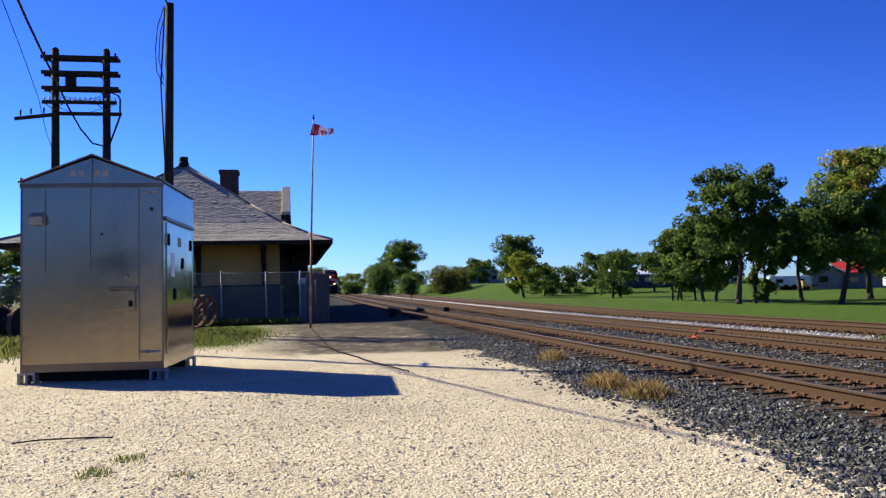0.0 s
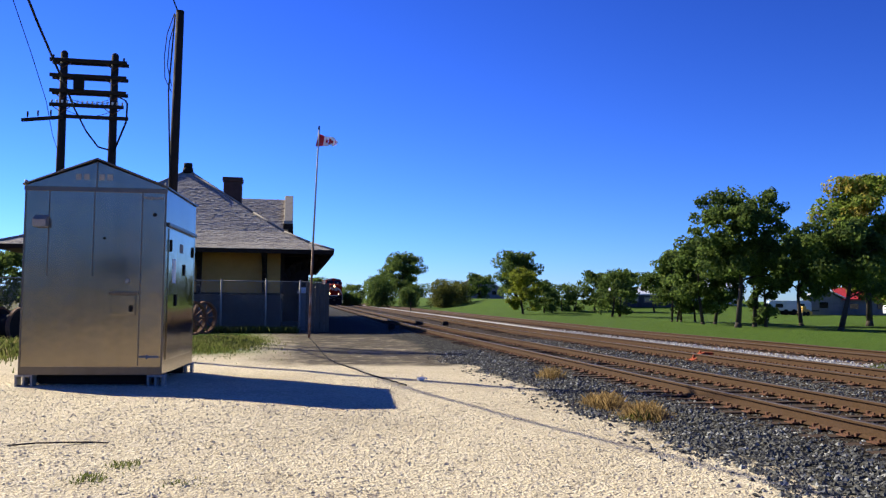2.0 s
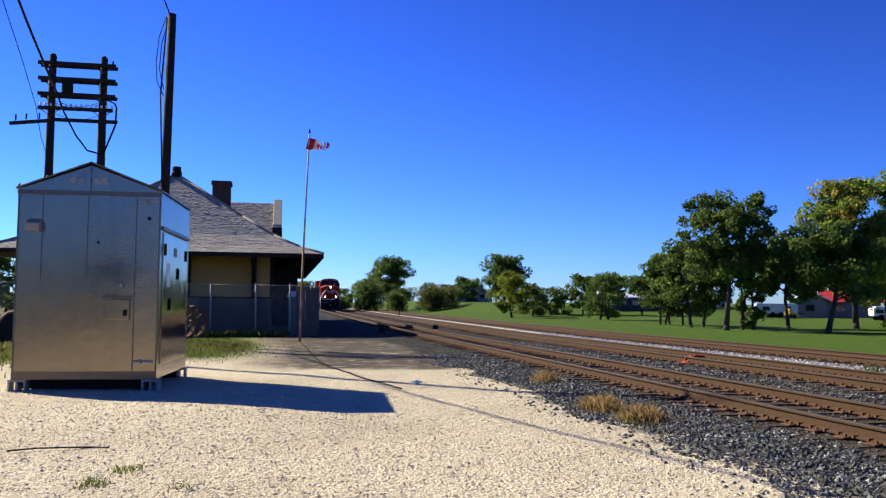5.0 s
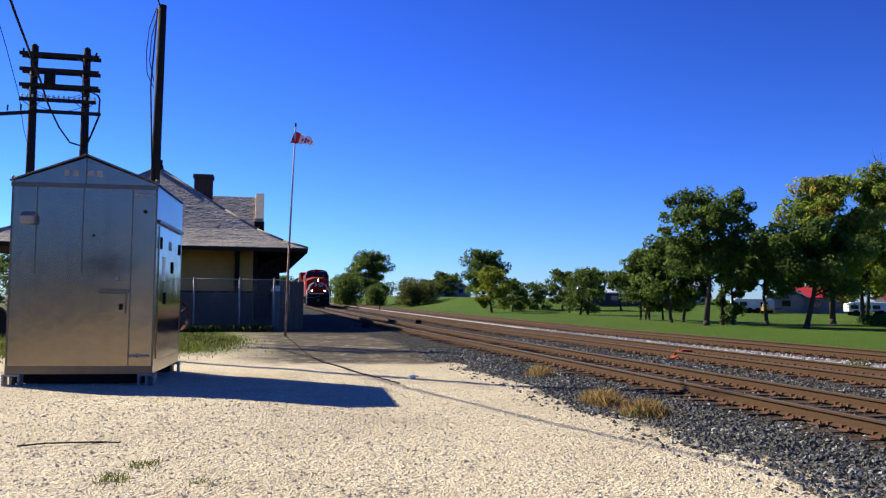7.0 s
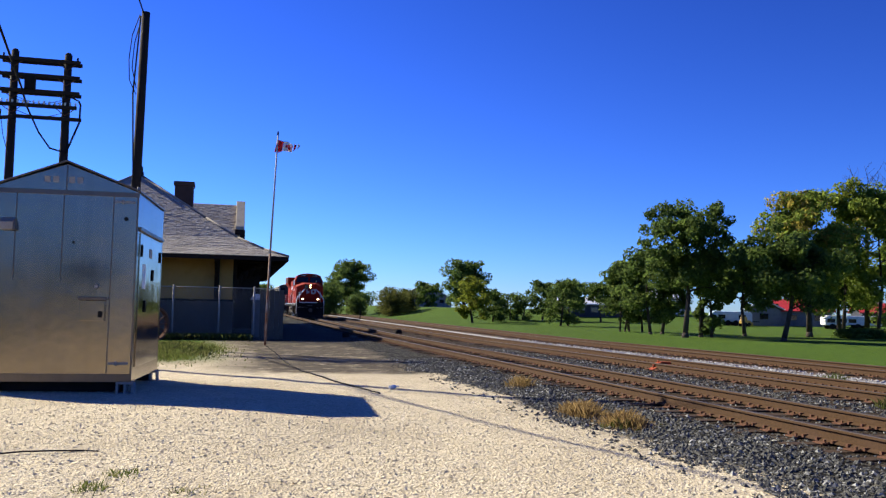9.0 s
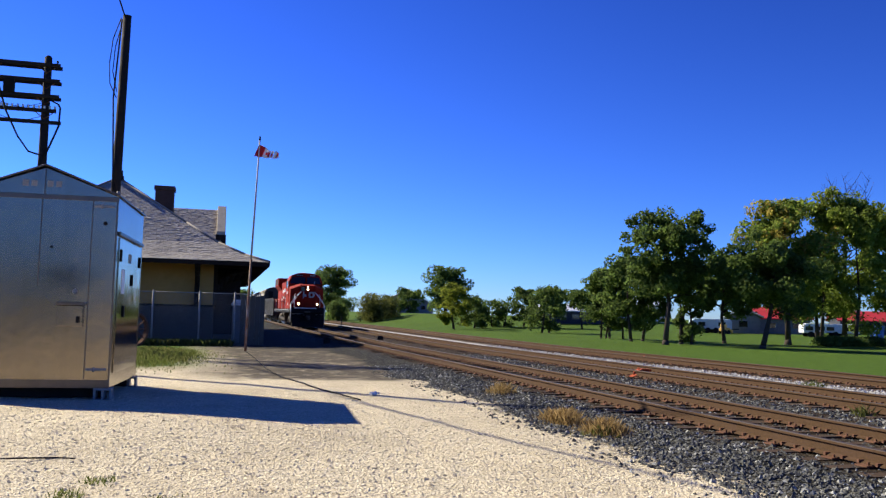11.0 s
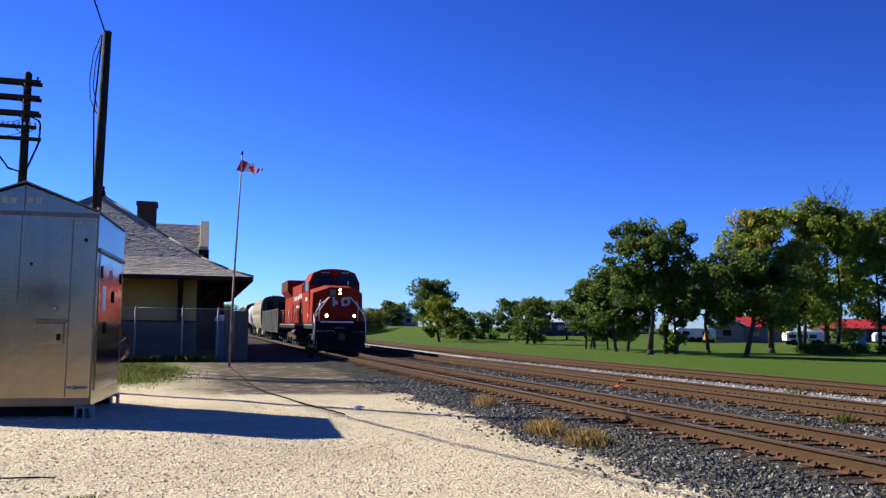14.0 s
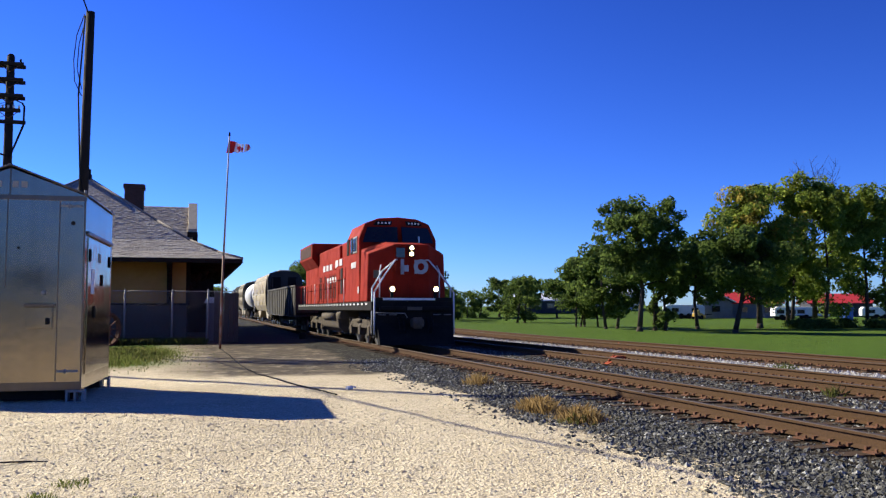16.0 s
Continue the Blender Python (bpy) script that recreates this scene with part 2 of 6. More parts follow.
M["hopper"] = worn("sandy_hopper_paint", (0.50, 0.42, 0.28), 0.6, 0, 2, 0.12, (0.22, 0.18, 0.12), 0.5, 0.1, (1, 1, 0.15))
# grey car paint; also the shade coloured into the hoppers' ends
M["grey_car"] = worn("grey_paint_end_shade", (0.038, 0.033, 0.027), 0.75, 0, 2, 0.2)
M["tank"] = worn("white_tank_paint", (0.50, 0.49, 0.46), 0.5, 0, 2, 0.08, (0.3, 0.28, 0.25), 0.5)
M["bark"] = worn("tree_bark", (0.07, 0.055, 0.042), 0.95, 0, 5, 0.4, None, 0.4, 0.6, (4, 4, 0.5), 0.02)
M["leaf_dark"] = leaves("dark_leaves", (0.055, 0.09, 0.022), (0.115, 0.17, 0.04), (0.21, 0.26, 0.065))
M["leaf_mid"] = leaves("green_leaves", (0.105, 0.15, 0.022), (0.215, 0.285, 0.048), (0.37, 0.41, 0.09))
M["leaf_yellow"] = leaves("yellowing_leaves", (0.10, 0.13, 0.015), (0.20, 0.235, 0.03), (0.33, 0.33, 0.05))
M["leaf_olive"] = leaves("olive_leaves", (0.07, 0.08, 0.02), (0.14, 0.15, 0.038), (0.22, 0.21, 0.06))
M["leaf_gold"] = leaves("golden_leaves", (0.20, 0.16, 0.03), (0.36, 0.29, 0.06), (0.47, 0.39, 0.10))
M["lawn_blade"] = leaves("mown_grass_blades", (0.06, 0.13, 0.010), (0.085, 0.17, 0.016), (0.12, 0.21, 0.024))
M["grass"] = leaves("rough_grass_blades", (0.05, 0.065, 0.015), (0.105, 0.125, 0.03), (0.26, 0.22, 0.095))
M["dry"] = leaves("dry_weed", (0.15, 0.105, 0.04), (0.29, 0.195, 0.08), (0.42, 0.30, 0.14))
M["rust_paint"] = worn("rust_red_marks", (0.33, 0.07, 0.03), 0.8, 0, 6, 0.3)
M["roof_red"] = worn("red_metal_roof", (0.50, 0.035, 0.03), 0.5, 0, 2, 0.1)
M["roof_white"] = worn("white_metal_roof", (0.72, 0.74, 0.78), 0.45, 0, 2, 0.06)
M["roof_grey"] = worn("grey_shingle_roof", (0.13, 0.145, 0.17), 0.9, 0, 3, 0.25)
M["siding"] = worn("grey_siding", (0.21, 0.205, 0.20), 0.8, 0, 4, 0.12)
M["dark_wall"] = worn("dark_wall", (0.06, 0.062, 0.07), 0.8, 0, 4, 0.2)
M["pale_blue"] = worn("pale_blue_siding", (0.50, 0.60, 0.66), 0.6, 0, 3, 0.1)
M["yellow_machine"] = worn("yellow_machine_paint", (0.60, 0.36, 0.04), 0.5, 0, 4, 0.15)
M["concrete"] = worn("concrete", (0.42, 0.40, 0.37), 0.9, 0, 3, 0.15)
M["rusty"] = worn("rusty_iron", (0.17, 0.085, 0.05), 0.85, 0.2, 5, 0.4)
M["flag_red"] = worn("red_cloth", (0.60, 0.03, 0.03), 0.8, 0, 8, 0.1, None, 0.1)
M["flag_white"] = worn("white_cloth", (0.78, 0.76, 0.74), 0.8, 0, 8, 0.05, None, 0.1)
M["blue"] = worn("blue_plastic", (0.03, 0.10, 0.35), 0.5)


# ------------------------------------------------------------ mesh helpers
def box(bm, x0, x1, y0, y1, z0, z1, bevel=0.0, m=None):
    vs = [bm.verts.new((x, y, z)) for x in (x0, x1) for y in (y0, y1) for z in (z0, z1)]
    fs = [bm.faces.new([vs[i] for i in q]) for q in ((0, 1, 3, 2), (4, 6, 7, 5), (0, 4, 5, 1), (2, 3, 7, 6), (0, 2, 6, 4), (1, 5, 7, 3))]
    if m is not None:
        bmesh.ops.transform(bm, matrix=m, verts=vs)
    if bevel:
        bmesh.ops.bevel(bm, geom=list({e for f in fs for e in f.edges}), offset=bevel, segments=2, profile=0.5, affect="EDGES")
    return bm


def prism(bm, pts, axis, a, b, bevel=0.0):
    """A polygon drawn in the two other axes, drawn out along one."""
    def v(u, w, d):
        return {"x": (d, u, w), "y": (u, d, w), "z": (u, w, d)}[axis]
    lo, hi = [bm.verts.new(v(u, w, a)) for u, w in pts], [bm.verts.new(v(u, w, b)) for u, w in pts]
    fs = [bm.faces.new(lo), bm.faces.new(hi[::-1])]
    for i in range(len(pts)):
        j = (i + 1) % len(pts)
        fs.append(bm.faces.new((lo[j], lo[i], hi[i], hi[j])))
    bmesh.ops.recalc_face_normals(bm, faces=fs)
    if bevel:
        bmesh.ops.bevel(bm, geom=list({e for f in fs for e in f.edges}), offset=bevel, segments=2, profile=0.5, affect="EDGES")
    return bm


def rod(bm, p, q, r, r2=None, seg=10):
    """A round bar from p to q."""
    p, q = Vector(p), Vector(q)
    r2 = r if r2 is None else r2
    turn = (q - p).to_track_quat("Z", "Y")
    rings = []
    for c, rad in ((p, r), (q, r2)):
        rings.append([bm.verts.new(c + turn @ Vector((rad * math.cos(a), rad * math.sin(a), 0))) for a in (2 * math.pi * i / seg for i in range(seg))])
    for i in range(seg):
        j = (i + 1) % seg
        f = bm.faces.new((rings[0][i], rings[0][j], rings[1][j], rings[1][i]))
        f.smooth = True
    bm.faces.new(rings[0][::-1])
    bm.faces.new(rings[1])
    return bm


def tube(bm, pts, r, seg=6):
    for a, b in zip(pts, pts[1:]):
        rod(bm, a, b, r, r, seg)
    return bm


def ring(bm, c, axis, r_out, r_in, half, seg=28):
    """A flat ring round an axis ('x' or 'y')."""
    def v(a, r, d):
        u, w = r * math.cos(a), r * math.sin(a)
        return (c[0] + d, c[1] + u, c[2] + w) if axis == "x" else (c[0] + u, c[1] + d, c[2] + w)
    loops = [[bm.verts.new(v(2 * math.pi * i / seg, r, d)) for i in range(seg)] for r, d in ((r_out, -half), (r_out, half), (r_in, half), (r_in, -half))]
    fs = []
    for k in range(4):
        A, B = loops[k], loops[(k + 1) % 4]
        for i in range(seg):
            j = (i + 1) % seg
            fs.append(bm.faces.new((A[i], A[j], B[j], B[i])))
    bmesh.ops.recalc_face_normals(bm, faces=fs)
    return bm


def mesh_of(name, bm, material):
    me = bpy.data.meshes.new(name)
    bm.to_mesh(me)
    bm.free()
    for mt in (material if isinstance(material, (list, tuple)) else [material]):
        me.materials.append(mt)
    return me


def part(name, bm, material, parent, label="", m=None):
    ob = new(name, mesh_of(name, bm, material))
    ob.parent = parent
    if m is not None:
        ob.matrix_basis = m
    if label:
        tagged(ob, label)
    return ob


def thing(name, m, label, category, group="", kind=""):
    ob = new(name)
    ob.empty_display_size = 0.2
    ob.matrix_basis = m
    return tagged(ob, label, category, group, kind)


def solo(name, bm, material, m, label, category, group="", kind=""):
    ob = new(name, mesh_of(name, bm, material))
    ob.matrix_basis = m
    return tagged(ob, label, category, group, kind)


def joined(name, verts, faces, material, parent=None, m=None, smooth=False):
    me = bpy.data.meshes.new(name)
    me.from_pydata([tuple(v) for v in verts], [], [tuple(f) for f in faces])
    me.materials.append(material)
    if smooth:
        me.polygons.foreach_set("use_smooth", [True] * len(me.polygons))
    me.update()
    ob = new(name, me)
    ob.parent = parent
    if m is not None:
        ob.matrix_basis = m
    return ob


B = bmesh.new


# ------------------------------------------------------------ ground
def smooth(a, b, x):
    u = min(1.0, max(0.0, (x - a) / (b - a)))
    return u * u * (3 - 2 * u)


def rise(s):
    """The line climbs gently away from the yard."""
    return 0.0055 * (min(s, 260) - 40) if s > 40 else 0.0


def height(n, s):
    h = rise(s)
    h += 0.05 * smooth(5.0, 6.0, n) * (1 - smooth(17, 19.5, n))
    h += 1.7 * smooth(22, 34, n) * smooth(95, 135, s) + 0.3 * smooth(30, 60, n) * smooth(60, 95, s) * (1 - smooth(95, 135, s))
    h += 0.16 * math.exp(-((n + 0.7) / 2.2) ** 2 - ((s - 11.2) / 2.5) ** 2)      # a low swell of gravel before the shed
    if -14 < n < 5 and 3 < s < 40:
        h += 0.02 * noise.noise((n * 0.7, s * 0.7, 0)) + 0.008 * noise.noise((n * 3, s * 3, 5))
    return h


def build_ground():
    def steps(*runs):
        out = []
        for a, b, d in runs:
            out += list(np.arange(a, b - 1e-6, d))
        return out
    ns = steps((-3000, -400, 650), (-400, -60, 68), (-60, -14, 4), (-14, 8, 0.25), (8, 24, 0.8), (24, 80, 4), (80, 400, 40), (400, 3001, 650))
    ss = steps((-600, -40, 140), (-40, 2, 6), (2, 26, 0.25), (26, 60, 1.0), (60, 300, 5), (300, 600, 60), (600, 4801, 700))
    verts = [(n, s, height(n, s)) for s in ss for n in ns]
    w = len(ns)
    faces = [(r * w + c, r * w + c + 1, (r + 1) * w + c + 1, (r + 1) * w + c) for r in range(len(ss) - 1) for c in range(w - 1)]
    ob = joined("ground", verts, faces, M["ground"], None, at(0, 0), True)
    tagged(ob, "pale gravel yard, ballast bed and mown green lawn", "ground", kind="structure")


build_ground()
CHIP = [(1, 0, 0), (-1, 0, 0), (0, 1, 0), (0, -1, 0), (0, 0, 1), (0, 0, -0.7)]
CHIP_F = [(0, 2, 4), (2, 1, 4), (1, 3, 4), (3, 0, 4), (2, 0, 5), (1, 2, 5), (3, 1, 5), (0, 3, 5)]


def scatter(name, count, region, size, material, label, seed, keep=None, lift=0.15, flat=0.7):
    """Loose stones lying over a stretch of ground."""
    rng = np.random.default_rng(seed)
    base, verts, faces = np.array(CHIP), [], []
    for _ in range(count):
        n, s = rng.uniform(region[0], region[1]), region[2] + (region[3] - region[2]) * rng.random() ** 1.5
        if keep and not keep(n, s, rng):
            continue
        r = size * rng.uniform(0.5, 1.35)
        shape = base * rng.uniform(0.6, 1.2, 3) * (1, 1, flat) * r + rng.normal(0, 0.16 * r, base.shape)
        a = rng.uniform(0, 6.28)
        rot = np.array([[math.cos(a), -math.sin(a), 0], [math.sin(a), math.cos(a), 0], [0, 0, 1]])
        k = len(verts)
        verts += list(shape @ rot.T + (n, s, height(n, s) + lift * r))
        faces += [tuple(i + k for i in f) for f in CHIP_F]
    ob = joined(name, verts, faces, material, None, at(0, 0))
    return tagged(ob, label, name.replace("_", " "), kind="stuff")


# ------------------------------------------------------------ railway tracks
RAIL_TOP = 0.25
RAIL = [(-0.07, 0), (0.07, 0), (0.07, 0.014), (0.012, 0.035), (0.010, 0.125), (0.036, 0.138), (0.036, 0.165), (0.028, 0.172),
        (-0.028, 0.172), (-0.036, 0.165), (-0.036, 0.138), (-0.010, 0.125), (-0.012, 0.035), (-0.07, 0.014)]


def rail_mesh(x):
    """A rail of true section that follows the grade."""
    bm = B()
    ss = [-30, 0, 30, 40, 60, 100, 160, 260, 420, 800]
    loops = [[bm.verts.new((x + u, s, rise(s) + RAIL_TOP - 0.172 + w)) for u, w in RAIL] for s in ss]
    for A, C in zip(loops, loops[1:]):
        for i in range(len(RAIL)):
            j = (i + 1) % len(RAIL)
            f = bm.faces.new((A[i], A[j], C[j], C[i]))
            f.material_index = 1 if i in (6, 7, 8) else 0
    bm.faces.new(loops[0][::-1])
    bm.faces.new(loops[-1])
    return bm


def tie_bm(rng):
    bm = B()
    box(bm, -1.3, 1.3, -0.115, 0.115, -0.17, 0.0, 0.018)
    for v in bm.verts:
        v.co += Vector((rng.normal(0, 0.012), rng.normal(0, 0.006), rng.normal(0, 0.006)))
    return bm


def build_track(n0, ties, label, seed):
    rng = np.random.default_rng(seed)
    root = thing("railway_track", at(n0, 0), label, "railway track", "parallel railway tracks", "structure")
    for x in (-0.752, 0.752):
        part("rail", rail_mesh(x), [M["rail"], M["rail_head"]], root)
    shapes = [mesh_of("tie", tie_bm(rng), M["tie"]) for _ in range(6)]
    s, k = 2.0, 0
    while k < ties:
        ob = new("tie", shapes[int(rng.integers(6))])
        ob.parent = root
        ob.matrix_basis = pose(rng.normal(0, 0.05), s, rise(s) + 0.068 + rng.normal(0, 0.006), rng.normal(0, 0.6), rng.normal(0, 0.4), rng.normal(0, 0.9))
        s += 0.53 + rng.normal(0, 0.02)
        k += 1
    bm = B()
    while s < 170:
        box(bm, -1.3, 1.3, s - 0.115, s + 0.115, rise(s) - 0.08, rise(s) + 0.068)
        s += 0.54
    tagged(part("tie_row", bm, M["tie"], root), kind="stuff")
    # tie plates, spikes and anchors
    bm, s = B(), 2.0
    while s < 60:
        for x in (-0.752, 0.752):
            z = rise(s) + 0.066
            box(bm, x - 0.17, x + 0.17, s - 0.09, s + 0.09, z, z + 0.016)
            for d in (-0.11, 0.11):
                box(bm, x + d - 0.012, x + d + 0.012, s - 0.06, s - 0.03, z + 0.016, z + 0.05)
            box(bm, x - 0.085, x + 0.085, s + 0.12, s + 0.155, z + 0.012, z + 0.05)
            box(bm, x - 0.085, x + 0.085, s - 0.155, s - 0.12, z + 0.012, z + 0.05)
        s += 0.53
    tagged(part("rail_fastening", bm, M["rusty"], root), kind="stuff")
    return root


build_track(7.52, 110, "rusty main-line rails on dark wooden ties in ballast", 1)
build_track(11.75, 110, "rusty second pair of rails on weathered wooden ties", 2)
build_track(16.7, 40, "old rust-brown siding track beside the mown lawn", 3)


# ------------------------------------------------------------ equipment shed
def build_shed():
    root = thing("equipment_shed", at(-1.89, 15.37, 0.0, -3.3), "tall bare aluminium railway signal equipment shed on steel feet", "shed")
    W, D, Z0, ZE, ZP = 2.44, 3.05, 0.20, 3.55, 4.03
    bm = B()
    prism(bm, [(-W, Z0), (0, Z0), (0, ZE), (-W / 2, ZP - 0.03), (-W, ZE)], "y", 0, D, 0.012)
    body = part("body", bm, M["alu"], root)
    bm = B()
    sl = (ZP - ZE) / (W / 2)
    for sgn in (-1, 1):
        xe, xr = (-W - 0.035, -W / 2) if sgn < 0 else (0.035, -W / 2)
        ze = ZE - 0.035 * sl
        prism(bm, [(xe, ze + 0.005), (xr, ZP), (xr, ZP + 0.03), (xe, ze + 0.035)], "y", -0.05, D + 0.05, 0.006)
    roof = part("roof", bm, M["alu_dark"], root, "folded aluminium gable roof sheets")
    bm = B()
    box(bm, -W - 0.012, 0.012, -0.02, 0.0, ZE - 0.10, ZE - 0.02, 0.004)
    part("gable_trim", bm, M["alu_dark"], root)
    # standing seams on the front
    for x in (-2.02, -1.25, -0.42):
        bm = B()
        box(bm, x - 0.011, x + 0.011, -0.007, 0.0, Z0 + (0.16 if x > -0.5 else 1.75), ZE - 0.10, 0.003)
        part("seam", bm, M["alu_dark"], root)
    bm = B()
    box(bm, -W / 2 - 0.012, -W / 2 + 0.012, -0.012, 0.0, ZE - 0.02, ZP - 0.05, 0.003)
    part("seam", bm, M["alu_dark"], root)
    for x in (-W, -0.03):
        bm = B()
        box(bm, x, x + 0.03, -0.012, 0.0, Z0, ZE - 0.1, 0.004)
        part("corner_strip", bm, M["alu_dark"], root)
    bm = B()
    box(bm, -W, 0, -0.016, 0.0, Z0, Z0 + 0.14, 0.004)
    part("base_plate", bm, M["alu_dark"], root)
    # number plate with unreadable figures, as bars
    for x in (-1.54, -1.40, -1.14, -1.00):
        bm = B()
        box(bm, x - 0.05, x + 0.05, -0.006, 0, 3.66, 3.77, 0.002)
        part("figure_bar", bm, M["galv"], root, "worn grey stencilled figure on the gable")
    # hooded vent
    bm = B()
    prism(bm, [(-0.17, 2.93), (0, 3.02), (0, 2.80), (-0.17, 2.80)], "x", -2.25, -2.02, 0.006)
    part("vent_hood", bm, M["galv"], root, "small galvanised vent hood")
    # hinges of the front door
    for z in (3.36, 0.52):
        bm = B()
        box(bm, -0.40, -0.06, -0.02, 0, z - 0.02, z + 0.02, 0.006)
        rod(bm, (-0.27, -0.02, z - 0.04), (-0.27, -0.02, z + 0.04), 0.016)
        part("door_hinge", bm, M["galv"], root)
    # lock box with its hood and handle
    bm = B()
    box(bm, -0.90, -0.48, -0.075, 0, 1.25, 1.62, 0.012)
    lock = part("lock_box", bm, M["alu"], root, "riveted lock box with a hinged hood")
    bm = B()
    box(bm, -0.93, -0.45, -0.10, 0, 1.62, 1.67, 0.008)
    part("lock_hood", bm, M["alu_dark"], lock)
    bm = B()
    rod(bm, (-0.55, -0.07, 1.40), (-0.55, -0.12, 1.40), 0.03)
    box(bm, -0.575, -0.525, -0.14, -0.11, 1.32, 1.43, 0.008)
    part("lock_handle", bm, M["black"], lock)
    bm = B()
    rod(bm, (-0.64, 0, 1.86), (-0.64, -0.05, 1.86), 0.045, 0.03, 14)
    part("cylinder_lock", bm, M["steel"], root, "bright round lock")
    bm = B()
    rod(bm, (-1.06, 0, 2.62), (-1.06, -0.02, 2.62), 0.022)
    part("bolt_head", bm, M["black"], root)
    bm = B()
    rod(bm, (-0.20, 0, 3.06), (-0.20, -0.02, 3.06), 0.035)
    part("bolt_head", bm, M["black"], root)
    # side door with rail, notices and handles
    bm = B()
    box(bm, 0, 0.018, 0.25, 2.75, Z0 + 0.25, 2.84, 0.006)
    side = part("side_door", bm, M["alu_side"], root, "wide aluminium side door")
    bm = B()
    box(bm, 0, 0.045, 0.10, 2.95, 2.87, 2.94, 0.012)
    part("door_rail", bm, M["alu_dark"], root)
    for y, z0, z1, mt in ((0.58, 1.85, 2.30, "white"), (1.25, 2.45, 2.62, "galv")):
        bm = B()
        box(bm, 0.018, 0.024, y, y + 0.32, z0, z1, 0.002)
        part("notice", bm, M[mt], side, "sun-bleached notice sheet")
    for y, z in ((0.30, 2.42), (2.55, 2.42), (1.65, 2.02), (0.85, 1.42)):
        bm = B()
        box(bm, 0.018, 0.045, y, y + 0.12, z, z + 0.22, 0.02)
        part("latch", bm, M["black"], side)
    # lifting eyes and feet
    for x in (-W, -0.02):
        for y in (0.02, D - 0.05):
            bm = B()
            rod(bm, (x, y, ZE), (x, y, ZE + 0.09), 0.025)
            part("lifting_eye", bm, M["galv"], root)
    for x in (-W - 0.05, -0.25):
        for y in (0.0, D - 0.25):
            bm = B()
            box(bm, x, x + 0.30, y - 0.03, y + 0.21, 0.16, 0.20, 0.006)
            foot = part("foot", bm, M["galv"], root)
            bm = B()
            box(bm, x, x + 0.30, y - 0.03, y + 0.21, -0.03, 0.01, 0.006)
            part("foot_plate", bm, M["galv"], foot)
            for dx in (0.0, 0.13, 0.26):
                bm = B()
                box(bm, x + dx, x + dx + 0.04, y - 0.02, y + 0.2, 0.01, 0.16, 0.006)
                part("foot_web", bm, M["galv"], foot)
    # black strips added to deepen the shade in the gap under the floor
    for y in (0.24, D - 0.5):
        bm = B()
        box(bm, -W + 0.1, -0.1, y, y + 0.12, 0.02, 0.20, 0.006)
        part("underfloor_shade", bm, M["black"], root, "black strip added for the deep shade under the floor")
    return root


build_shed()


# ------------------------------------------------------------ depot
DN0, DN1, DS0, DS1 = -14.8, 2.4, 45.0, 82.0      # eave lines
WN0, WN1, WS0, WS1 = -12.0, -0.4, 47.85, 79.0    # walls
EAVE, RIDGE = 4.22, 9.45
PITCH = [(0.0, 0.0), (1.2, 0.42), (2.6, 1.10), (4.4, 2.30), (8.6, 5.23)]     # bell-cast slope: run in, climb


def climb(d):
    for (a, h0), (b, h1) in zip(PITCH, PITCH[1:]):
        if d <= b:
            return h0 + (h1 - h0) * (d - a) / (b - a)
    return PITCH[-1][1]


